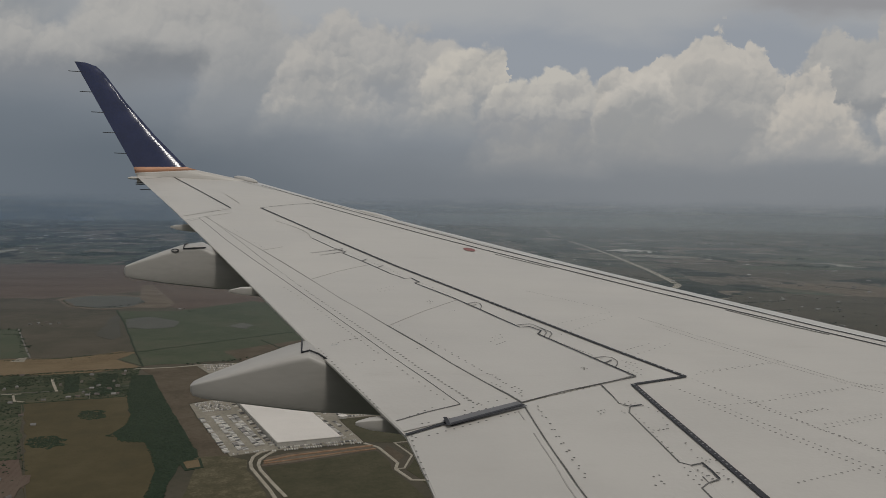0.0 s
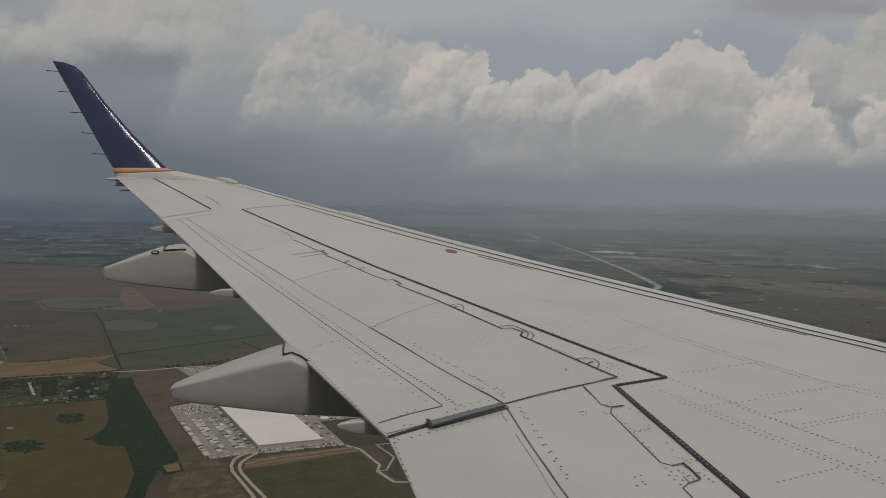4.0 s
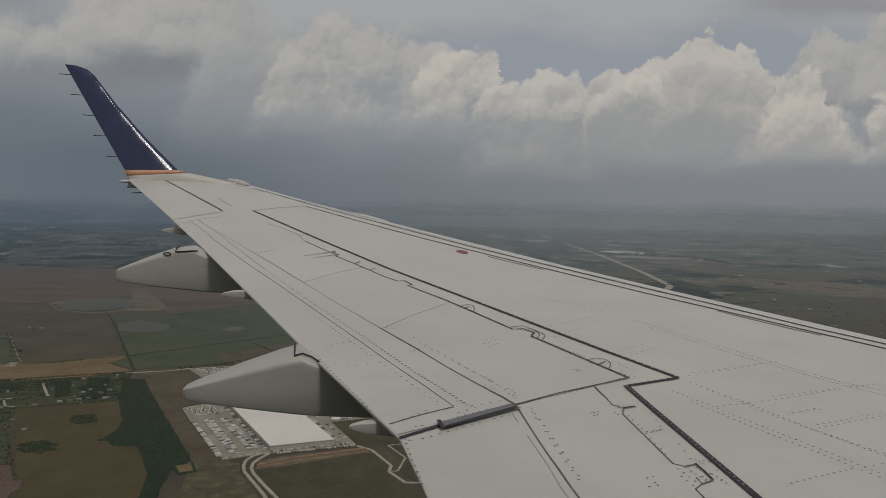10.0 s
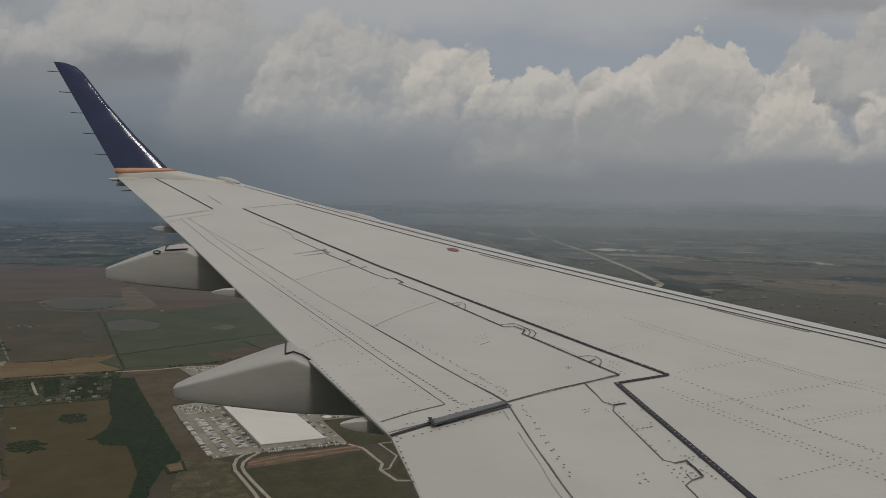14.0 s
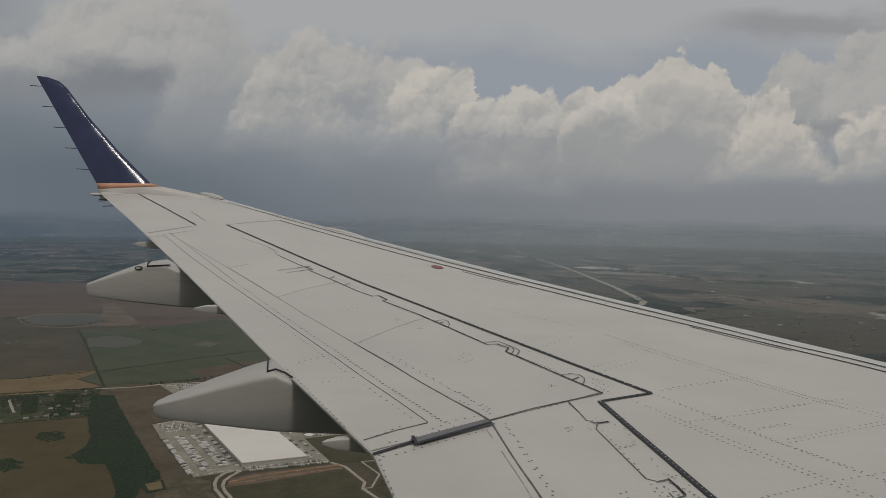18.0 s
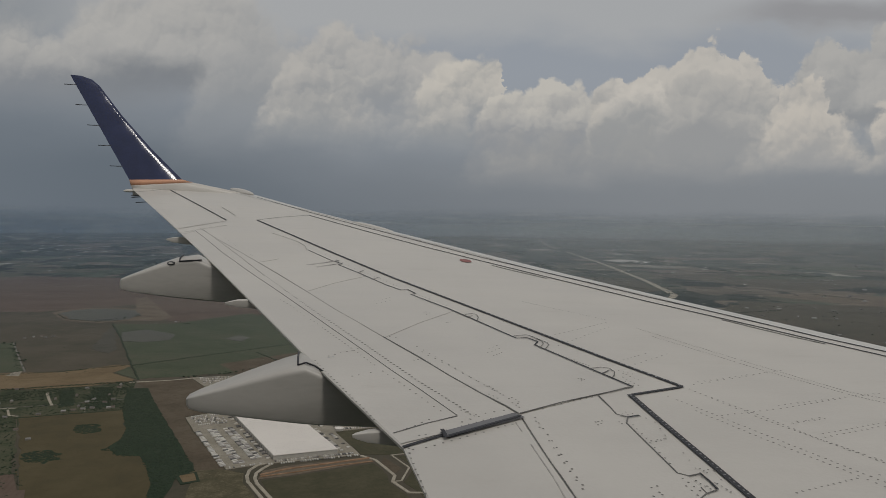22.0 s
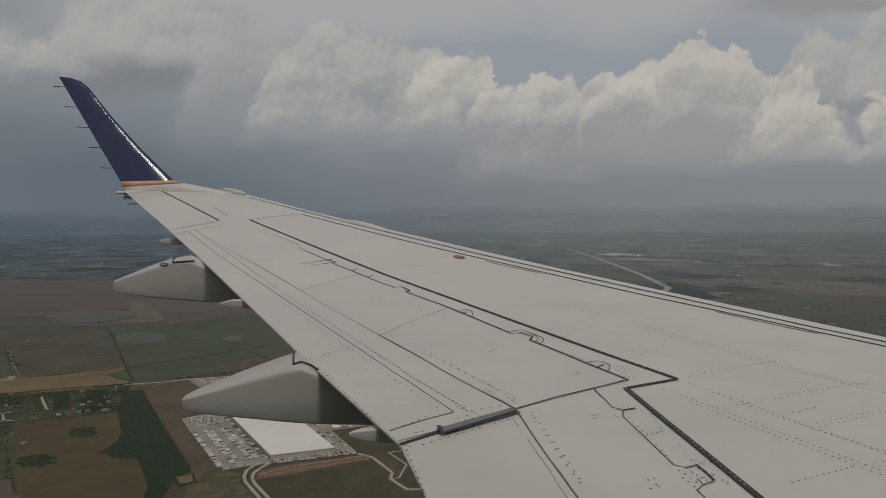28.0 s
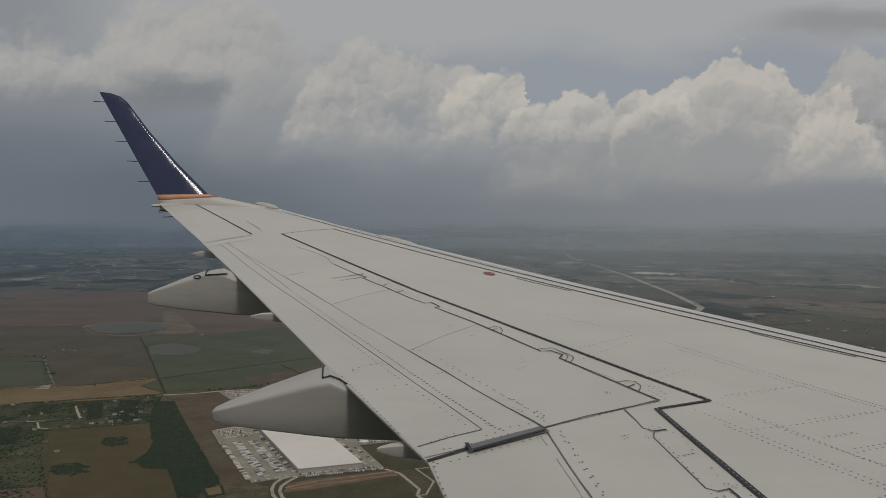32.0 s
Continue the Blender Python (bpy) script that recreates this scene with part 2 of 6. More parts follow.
    # the second head
    c = bank(c, [(-0.017, -0.1), (0.049, 0.126), (0.066, 0.144), (0.081, 0.155), (0.099, 0.162), (0.112, 0.169), (0.128, 0.171), (0.14, 0.181), (0.152, 0.175), (0.162, 0.163), (0.181, 0.155), (0.196, 0.148), (0.214, 0.131), (0.278, -0.1)],
             0.063, 0.008, srgb(188, 184, 176), srgb(146, 147, 149), 0.09, 0.08)
    # the third, the tallest
    c = bank(c, [(0.14, -0.1), (0.198, 0.140), (0.203, 0.157), (0.213, 0.169), (0.226, 0.177), (0.245, 0.174), (0.261, 0.188), (0.275, 0.195), (0.293, 0.186), (0.305, 0.202), (0.32, 0.214), (0.34, 0.223), (0.353, 0.227), (0.361, 0.219), (0.366, 0.203), (0.38, 0.2), (0.396, 0.199), (0.408, 0.187), (0.416, 0.17), (0.43, 0.156), (0.44, 0.124), (0.497, -0.1)],
             0.050, 0.007, srgb(188, 183, 175), srgb(149, 150, 150), 0.10, 0.08)
    c = bank(c, [(0.227, -0.1), (0.288, 0.149), (0.304, 0.17), (0.329, 0.185), (0.349, 0.177), (0.369, 0.172), (0.391, 0.167), (0.409, 0.149), (0.426, 0.124), (0.486, -0.1)],
             0.050, 0.016, srgb(170, 168, 164), srgb(148, 149, 150), 0.09, 0.07, 0.8)
    c = bank(c, [(0.161, -0.1), (0.208, 0.162), (0.225, 0.176), (0.243, 0.17), (0.265, 0.186), (0.283, 0.179), (0.34, -0.1)],
             0.097, 0.016, srgb(194, 189, 181), srgb(152, 153, 153), 0.07, 0.06, 0.75)
    # the bright low head on the right
    c = bank(c, [(0.314, -0.1), (0.376, 0.081), (0.391, 0.103), (0.409, 0.109), (0.414, 0.126), (0.428, 0.134), (0.433, 0.153), (0.447, 0.159), (0.46, 0.153), (0.477, 0.169), (0.493, 0.163), (0.498, 0.141), (0.514, 0.137), (0.528, 0.123), (0.54, 0.11), (0.552, 0.107), (0.557, 0.129), (0.575, 0.133), (0.622, 0.141)],
             0.059, 0.009, srgb(191, 185, 176), srgb(156, 156, 155), 0.085, 0.035, 0.94, 0.0, 1.0, 0.25)
    c = bank(c, [(0.329, -0.1), (0.386, 0.08), (0.406, 0.093), (0.429, 0.106), (0.449, 0.11), (0.472, 0.119), (0.499, 0.113), (0.521, 0.101), (0.543, 0.09), (0.606, -0.1)],
             0.06, 0.016, srgb(188, 182, 173), srgb(160, 159, 158), 0.06, 0.03, 0.7, 0.0, 1.0, 0.3)
    # the sky outside the view: broken bright cloud all round
    dome = n.noise(d, 2.2, 5.0, 0.55)
    around = n.mix(n.smooth(dome, 0.35, 0.65), srgb(142, 148, 156), srgb(180, 178, 174))
    around = n.mix(n.smooth(up, -0.02, 0.16), srgb(112, 118, 124), around)
    front = n.smooth(ahead, 0.3, 0.55)
    col = n.mix(front, around, c)
    # the farthest land, a low band under the horizon, haze painted into its dim colours
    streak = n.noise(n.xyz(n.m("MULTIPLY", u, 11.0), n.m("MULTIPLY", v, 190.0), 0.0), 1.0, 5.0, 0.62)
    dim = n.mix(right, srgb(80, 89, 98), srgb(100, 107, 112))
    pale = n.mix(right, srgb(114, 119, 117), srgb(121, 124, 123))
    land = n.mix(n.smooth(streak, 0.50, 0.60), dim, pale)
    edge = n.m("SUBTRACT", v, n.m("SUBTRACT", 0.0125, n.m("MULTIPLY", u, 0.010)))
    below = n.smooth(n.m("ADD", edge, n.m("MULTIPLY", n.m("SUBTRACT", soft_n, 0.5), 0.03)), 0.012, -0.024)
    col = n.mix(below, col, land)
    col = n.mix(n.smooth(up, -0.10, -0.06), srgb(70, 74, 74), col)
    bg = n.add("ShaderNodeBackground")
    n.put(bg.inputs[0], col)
    bg.inputs[1].default_value = 1.0
    out = n.add("ShaderNodeOutputWorld")
    n.put(out.inputs[0], bg.outputs[0])


sky()


# ---- materials ----
def material(name, build, **props):
    mat = bpy.data.materials.new(name)
    mat.use_nodes = True
    n = Nodes(mat.node_tree)
    b = n.add("ShaderNodeBsdfPrincipled")
    for k, v in props.items():
        b.inputs[k].default_value = v
    build(n, b)
    out = n.add("ShaderNodeOutputMaterial")
    n.put(out.inputs[0], b.outputs[0])
    return mat


def bump(n, b, height, strength, distance):
    k = n.add("ShaderNodeBump")
    k.inputs["Strength"].default_value, k.inputs["Distance"].default_value = strength, distance
    n.put(k.inputs["Height"], height)
    n.put(b.inputs["Normal"], k.outputs[0])


def plain(name, col, rough, vary=0.12, scale=6.0, metal=0.0, relief=0.0, stretch=(1, 1, 1), spec=0.5):
    """A surface of one colour with grain and blotches at two scales."""
    def build(n, b):
        p = n.vec("MULTIPLY", n.add("ShaderNodeTexCoord").outputs["Object"], stretch)
        a, c = n.noise(p, scale, 4.0), n.noise(p, scale * 9, 3.0)
        t = n.m("ADD", n.m("MULTIPLY", a, 0.7), n.m("MULTIPLY", c, 0.3))
        lo, hi = tuple(x * (1 - vary) for x in col), tuple(min(1.0, x * (1 + vary)) for x in col)
        n.put(b.inputs["Base Color"], n.mix(n.smooth(t, 0.3, 0.7), lo, hi))
        n.put(b.inputs["Roughness"], n.smooth(t, 0.3, 0.7, max(0.02, rough - 0.08), min(1.0, rough + 0.08)))
        if relief:
            bump(n, b, c, 0.5, relief)
    return material(name, build, Metallic=metal, **{"Specular IOR Level": spec})


def random_tint(name, cols, rough, spec=0.3, scale=0.5):
    """Colours that differ from piece to piece of a joined mesh."""
    def build(n, b):
        r = n.add("ShaderNodeNewGeometry").outputs["Random Per Island"]
        k = len(cols)
        c = n.ramp(r, [(i / k, col) for i, col in enumerate(cols)], "CONSTANT")
        g = n.noise(n.add("ShaderNodeTexCoord").outputs["Object"], scale, 3.0)
        n.put(b.inputs["Base Color"], n.mix(n.smooth(g, 0.3, 0.7, 0.0, 0.4), c, n.mix(1.0, c, (0.6, 0.6, 0.6), "MULTIPLY")))
    return material(name, build, Roughness=rough, **{"Specular IOR Level": spec})


def wing_paint(name="wing_paint", paint_tint=(1.0, 1.0, 1.0), gloss=0.0):
    """Light grey gloss paint, streaked along the flow and faintly soiled."""
    def build(n, b):
        p = n.add("ShaderNodeTexCoord").outputs["Object"]
        streak = n.noise(n.vec("MULTIPLY", p, (0.8, 5.0, 1.0)), 1.6, 5.0, 0.6)
        blot = n.noise(p, 1.3, 4.0, 0.6)
        grain = n.noise(p, 60.0, 3.0)
        t = n.m("ADD", n.m("MULTIPLY", streak, 0.18), n.m("ADD", n.m("MULTIPLY", blot, 0.72), n.m("MULTIPLY", grain, 0.1)))
        c = n.mix(n.smooth(t, 0.35, 0.65), (0.512, 0.487, 0.450), (0.570, 0.545, 0.506))
        stain = n.noise(n.vec("MULTIPLY", p, (0.7, 2.2, 1.0)), 2.6, 6.0, 0.68)
        c = n.mix(n.smooth(stain, 0.58, 0.74, 0.0, 0.16), c, (0.33, 0.29, 0.25))
        piece = n.add("ShaderNodeObjectInfo").outputs["Random"]
        c = n.mix(1.0, c, n.mix(piece, (0.965, 0.965, 0.97), (1.02, 1.015, 1.01)), "MULTIPLY")
        n.put(b.inputs["Base Color"], n.mix(1.0, c, paint_tint, "MULTIPLY"))
        n.put(b.inputs["Roughness"], n.smooth(blot, 0.3, 0.7, 0.36 - gloss, 0.5 - gloss))
        bump(n, b, n.m("ADD", grain, n.m("MULTIPLY", blot, 3.0)), 0.12, 0.004)
    return material(name, build, **{"Specular IOR Level": 0.4})


PAINT = wing_paint()
# glossier wing paint for the slat, sky sheen put in as a cooler, lighter tint
COOL_SHEEN = wing_paint("cool_sheen_edge_paint", (1.0, 1.03, 1.06), 0.08)
FAIRING = plain("fairing_paint", (0.445, 0.425, 0.395), 0.42, 0.10, 2.2, stretch=(0.6, 3, 3))
BLUE = plain("dark_blue_gloss_paint", (0.018, 0.026, 0.078), 0.13, 0.15, 4.0, spec=0.6, relief=0.001)
ORANGE = plain("orange_stripe_paint", (0.58, 0.30, 0.185), 0.4, 0.1, 5.0)
SEAL = plain("dark_rubber_seal", (0.022, 0.022, 0.027), 0.6, 0.35, 30.0)
SEAM = plain("grey_sealant", (0.13, 0.127, 0.12), 0.65, 0.4, 24.0)
FAINT = plain("soiled_seam", (0.375, 0.355, 0.33), 0.6, 0.25, 24.0)
RIVET = plain("soiled_rivet_heads", (0.19, 0.185, 0.175), 0.9, 0.3, 40.0, spec=0.05)
SCREW = plain("bright_screw_head", (0.5, 0.5, 0.5), 0.35, 0.2, 40.0, metal=0.8)
REDMARK = plain("faded_red_paint", (0.25, 0.088, 0.08), 0.6, 0.25, 30.0)
STEEL = plain("dark_steel", (0.07, 0.07, 0.075), 0.4, 0.2, 30.0, metal=0.6)
FUSELAGE = plain("grey_fuselage_paint", (0.14, 0.14, 0.145), 0.4, 0.1, 2.0)
RIVETPALE = plain("filled_rivet_heads", (0.27, 0.26, 0.245), 0.9, 0.25, 40.0, spec=0.05)
SCREWDARK = plain("dull_screw_head", (0.30, 0.30, 0.30), 0.4, 0.2, 40.0, metal=0.6)
TRIM = plain("grey_cabin_plastic", (0.68, 0.61, 0.53), 0.55, 0.1, 20.0)
CABIN = plain("cabin_lining", (0.60, 0.58, 0.54), 0.8, 0.1, 4.0)


# ---- helpers for shapes ----
def link(name, bm, mat, parent=None, label="", smooth=False):
    me = bpy.data.meshes.new(name)
    bm.to_mesh(me)
    bm.free()
    for f in me.polygons:
        f.use_smooth = smooth
    me.materials.append(mat)
    ob = new(name, me)
    if parent:
        ob.parent = parent
    if label:
        tagged(ob, label)
    return ob


def raw(name, verts, faces, mat, parent=None, label="", smooth=False):
    me = bpy.data.meshes.new(name)
    me.from_pydata(verts, [], faces)
    me.update()
    for f in me.polygons:
        f.use_smooth = smooth
    me.materials.append(mat)
    ob = new(name, me)
    if parent:
        ob.parent = parent
    if label:
        tagged(ob, label)
    return ob


def empty(name, label, category, group="", kind="", at=(0, 0, 0)):
    ob = new(name)
    ob.location = at
    ob.empty_display_size = 0.2
    return tagged(ob, label, category, group, kind)


def loft(rings, closed=True, caps=True):
    """A bmesh skin over rings of equally many points."""
    bm = bmesh.new()
    rows = [[bm.verts.new(p) for p in r] for r in rings]
    k = len(rings[0])
    for a, b in zip(rows, rows[1:]):
        for i in range(k if closed else k - 1):
            j = (i + 1) % k
            bm.faces.new((a[i], a[j], b[j], b[i]))
    if caps and closed:
        bm.faces.new(rows[0])
        bm.faces.new(rows[-1])
    bmesh.ops.recalc_face_normals(bm, faces=bm.faces)
    return bm


def lerp_line(pts, y):
    """x of a plan line (points by falling y) at the span y."""
    ys, xs = [p[1] for p in pts][::-1], [p[0] for p in pts][::-1]
    return float(np.interp(y, ys, xs))


# ---- the wing ----
LEAD = [(-0.31, 11.5), (0.47, 9.48), (1.18, 7.86), (1.74, 6.63), (2.18, 5.68), (2.642, 4.78), (3.043, 4.06), (3.275, 3.63), (5.015, 0.155)]
TRAIL = [(-1.88, 11.5), (-0.46, 5.91), (0.13, 3.48), (0.40, 2.44), (0.41, 2.1), (0.42, 0.155)]


def top(x, y, lift=0.0):
    """The wing's upper surface, from the eye's level."""
    return (x, y, -1.0 - 0.04 * x + 0.125 * y + lift)


wing = empty("aircraft_wing", "light grey airliner wing with dark blue winglet and dark panel gaps", "aircraft wing", at=(0, 0, EYE))


def wing_section(y, lift=0.0, shrink=1.0):
    le, te = lerp_line(LEAD, y), lerp_line(TRAIL, y)
    k = (le - te) / 3.2
    ring = [top(te + (le - te) * s, y, lift) for s in (0, 0.15, 0.3, 0.45, 0.6, 0.75, 0.88, 0.96, 1.0)]
    x0, _, z0 = top(le, y, lift)
    ring += [(x0 + dx * k, y, z0 + dz * k) for dx, dz in ((0.07, -0.022), (0.13, -0.062), (0.17, -0.12), (0.18, -0.18), (0.15, -0.24), (0.06, -0.285), (-0.12, -0.31))]
    for s, t in ((0.75, 0.335), (0.5, 0.31), (0.3, 0.22), (0.12, 0.09), (0.0, 0.004)):
        x, _, z = top(te + (le - te) * s, y)
        ring.append((x, y, z - t * k - 0.004))
    return ring


spans = sorted({-0.6, 0.155, 1.0, 1.6, 2.1, 2.44, 2.9, 3.48, 3.63, 4.06, 4.4, 4.78, 5.2, 5.68, 5.91, 6.3, 6.63, 7.2, 7.86, 8.6, 9.48, 10.2, 10.9, 11.3, 11.5})
body = loft([wing_section(y) for y in spans])
skin = link("wing_skin", body, PAINT, wing, smooth=True)
skin.data.set_sharp_from_angle(angle=radians(28))

SLAT_BACK = [(-0.513, 11.5), (0.077, 10.192), (0.693, 8.92), (1.152, 7.683), (1.54, 6.857), (1.974, 5.854), (2.374, 5.121), (2.679, 4.523), (2.912, 4.002), (3.17, 3.601), (4.89, 0.155)]


def slat_ring(y):
    le, te = lerp_line(LEAD, y), lerp_line(TRAIL, y)
    back = min(lerp_line(SLAT_BACK, y), le - 0.03)
    k = (le - te) / 3.2
    x0, _, z0 = top(le, y, 0.0022)
    outer = [top(back, y, 0.0022), top((back + le) / 2, y, 0.0022), top(le - 0.01, y, 0.0022), (x0, y, z0)]
    outer += [(x0 + (dx + 0.006) * k, y, z0 + dz * k) for dx, dz in ((0.07, -0.020), (0.135, -0.060), (0.178, -0.12), (0.188, -0.18), (0.157, -0.245), (0.06, -0.295))]
    return outer + [(x0 + 0.02, y, z0 - 0.15 * k), (x0 - 0.02, y, z0 - 0.03 * k)]


link("slat", loft([slat_ring(y) for y in spans if y > 0.9]), COOL_SHEEN, wing, "pale leading-edge slat with a cool sky sheen in its paint", True).data.set_sharp_from_angle(angle=radians(35))


def plate(name, front, rear, label="", mat=PAINT, lift=0.003, n=8, inset=0.012, tail=-0.004):
    """A control surface as a thin slab between a front and a rear line, each from outboard to inboard."""
    def along(line, t):
        seg = [math.dist(a, b) for a, b in zip(line, line[1:])]
        s = t * sum(seg)
        for a, b, l in zip(line, line[1:], seg):
            if s <= l + 1e-9:
                return (a[0] + (b[0] - a[0]) * s / l, a[1] + (b[1] - a[1]) * s / l)
            s -= l
        return line[-1]
    bm = bmesh.new()
    rows = []
    for i in range(n + 1):
        a, b = along(front, i / n), along(rear, i / n)
        row = []
        for j, (s, dz) in enumerate(((0.0, 0.0), (inset, lift), (0.33, lift), (0.66, lift), (1 - inset, lift), (1.0, max(tail, 0.0)))):
            x, y = a[0] + (b[0] - a[0]) * s, a[1] + (b[1] - a[1]) * s
            row.append(bm.verts.new(top(x, y, dz)))
        rows.append(row)
    for a, b in zip(rows, rows[1:]):
        for j in range(5):
            bm.faces.new((a[j], a[j + 1], b[j + 1], b[j]))
    bmesh.ops.recalc_face_normals(bm, faces=bm.faces)
    return link(name, bm, mat, wing, label)


plate("spoiler", [(0.29, 6.42), (0.619, 5.37)], [(-0.10, 5.80), (0.201, 4.814)], "outer spoiler panel")
plate("spoiler", [(0.619, 5.37), (1.0, 4.345)], [(0.201, 4.814), (0.336, 4.347), (0.524, 3.776)])
plate("spoiler", [(1.0, 4.345), (1.455, 3.02)], [(0.524, 3.776), (0.714, 3.177), (0.876, 2.722)])
plate("spoiler", [(1.262, 2.90), (1.20, 0.4)], [(0.877, 2.705), (0.849, 2.38), (0.831, 2.06), (0.79, 0.4)], "inner spoiler panel")
plate("flap", [(-0.64, 7.49), (-0.163, 5.986), (0.201, 4.814), (0.524, 3.776), (0.874, 2.715)], [(-0.79, 7.2), (-0.459, 5.9), (0.131, 3.48), (0.393, 2.47)], "outer trailing-edge flap", n=16, tail=0.0)
plate("flap", [(0.873, 2.69), (0.849, 2.38), (0.831, 2.06), (0.79, 0.4)], [(0.4015, 2.43), (0.411, 2.1), (0.419, 0.4)], "inner trailing-edge flap", tail=0.0)
plate("aileron", [(-1.41, 11.45), (-0.45, 8.2)], [(-1.85, 11.3), (-0.85, 7.45)], "outboard aileron", tail=0.0)


def ribbon_on(bm, line, width, lift, surface=top):
    """A flat strip of that width along a line on a surface, with mitred corners."""
    n = len(line)
    rows = []
    for i, (x, y) in enumerate(line):
        a, b = line[max(0, i - 1)], line[min(n - 1, i + 1)]
        t = Vector((b[0] - a[0], b[1] - a[1]))
        if t.length < 1e-6:
            t = Vector((1, 0))
        t.normalize()
        s = Vector((-t.y, t.x)) * width / 2
        rows.append([bm.verts.new(surface(x + k * s.x, y + k * s.y, lift + dz)) for k, dz in ((-1, -0.0012), (-0.9, 0.0), (0.9, 0.0), (1, -0.0012))])
    for a, b in zip(rows, rows[1:]):
        for j in range(3):
            bm.faces.new((a[j], a[j + 1], b[j + 1], b[j]))


def strip(name, width, line, mat, lift):
    bm = bmesh.new()
    ribbon_on(bm, line, width, lift)
    bmesh.ops.recalc_face_normals(bm, faces=bm.faces)
    link(name, bm, mat, wing)


# broad dark gaps
strip("spoiler_front", 0.02184, [(-0.157, 8.357), (0.488, 6.3), (0.801, 5.346), (1.096, 4.566), (1.338, 3.919), (1.528, 3.414), (1.693, 3.008)], SEAL, 0.0052)
strip("spoiler_corner", 0.01716, [(1.693, 3.008), (1.415, 2.914)], SEAL, 0.0052)
strip("inner_front", 0.0255, [(1.408, 2.914), (1.392, 2.654), (1.379, 2.39), (1.361, 2.026), (1.27, 0.17)], SEAL, 0.0052)
strip("spoiler_rear", 0.009, [(0.284, 6.429), (0.422, 5.993), (0.502, 5.833), (0.472, 5.781), (0.612, 5.402), (0.722, 5.064), (0.794, 4.911), (0.842, 4.934), (0.872, 4.817), (0.837, 4.78), (0.991, 4.411), (1.091, 4.111), (1.198, 3.769), (1.256, 3.782), (1.291, 3.709), (1.254, 3.647), (1.381, 3.266), (1.467, 3.011)], SEAL, 0.0052)
strip("flap_gap", 0.01404, [(0.398, 2.442), (0.474, 2.489), (0.555, 2.538)], SEAL, 0.0052)
strip("inner_hinge", 0.0056, [(1.268, 2.909), (1.259, 2.78), (1.25, 2.702), (1.281, 2.671)], SEAM, 0.0048)
strip("inner_hinge", 0.0056, [(1.281, 2.671), (1.248, 2.611), (1.233, 2.387), (1.22, 2.195), (1.247, 2.173), (1.291, 2.186)], SEAM, 0.0048)
strip("inner_hinge", 0.0050, [(1.287, 2.077), (1.238, 2.056), (1.198, 2.025), (1.19, 1.906)], SEAM, 0.0048)
strip("inner_hinge", 0.0036, [(1.242, 2.096), (1.238, 2.056)], SEAM, 0.0048)
strip("hinge_hook", 0.0080, [(1.281, 2.671), (1.334, 2.686)], SEAL, 0.0052)
strip("hinge_hook", 0.0070, [(1.294, 2.19), (1.293, 2.134), (1.287, 2.077)], SEAL, 0.0052)
strip("aileron_gap", 0.018, [(-1.423, 11.595), (-0.884, 9.747), (-0.457, 8.252)], SEAL, 0.0052)
# slat edges
strip("slat_gap", 0.0125, [(-0.198, 10.933), (0.441, 9.288), (0.955, 8.054), (1.368, 7.12), (1.704, 6.358), (2.001, 5.775), (2.256, 5.276), (2.477, 4.842), (2.68, 4.479), (2.855, 4.149), (3.007, 3.848), (3.187, 3.558), (4.8, 0.3)], SEAL, 0.0040)
strip("slat_gap", 0.0150, [(0.413, 8.985), (0.92, 7.759), (1.316, 6.85), (1.653, 6.166), (1.941, 5.602), (2.189, 5.118), (2.403, 4.698), (2.605, 4.353), (2.785, 4.045), (2.941, 3.763), (3.112, 3.473), (4.7, 0.3)], SEAL, 0.0036)
strip("slat_gap", 0.010, [(1.689, 5.959), (1.775, 5.783), (1.966, 5.448)], SEAM, 0.0034)
strip("slat_gap", 0.010, [(2.637, 4.231), (2.738, 4.031), (2.833, 3.857), (2.934, 3.7)], SEAM, 0.0034)
# narrow sealed joints
strip("box_end", 0.0068, [(-0.157, 8.357), (0.064, 8.665), (0.413, 9.013)], SEAM, 0.0048)
strip("cover", 0.0042, [(1.036, 4.236), (1.066, 4.278), (1.103, 4.294), (1.123, 4.268), (1.115, 4.201), (1.084, 4.123)], SEAM, 0.0048)
strip("cover", 0.0042, [(1.196, 3.812), (1.274, 3.837), (1.288, 3.816), (1.334, 3.69), (1.328, 3.649), (1.285, 3.578)], SEAM, 0.0048)
strip("cover", 0.0036, [(1.294, 3.805), (1.315, 3.72), (1.306, 3.668), (1.263, 3.597)], SEAM, 0.0048)
strip("cover", 0.0042, [(1.389, 3.266), (1.442, 3.283), (1.476, 3.266), (1.478, 3.217), (1.46, 3.177), (1.428, 3.13)], SEAM, 0.0048)
strip("cover", 0.007, [(1.408, 3.193), (1.458, 3.233)], SEAM, 0.0048)
strip("cover", 0.006, [(1.049, 4.21), (1.092, 4.239)], SEAM, 0.0048)
strip("tick", 0.006, [(0.582, 5.482), (0.632, 5.577)], SEAM, 0.0048)
strip("tick", 0.006, [(0.652, 5.246), (0.713, 5.334)], SEAM, 0.0048)
strip("flap_front", 0.0066, [(0.524, 3.776), (0.641, 3.428), (0.714, 3.177), (0.796, 2.938), (0.849, 2.811), (0.876, 2.722)], SEAM, 0.0048)
strip("flap_front_in", 0.0042, [(0.875, 2.705), (0.859, 2.51), (0.849, 2.38), (0.842, 2.273), (0.84, 2.194), (0.831, 2.064), (0.79, 0.17)], SEAM, 0.0048)
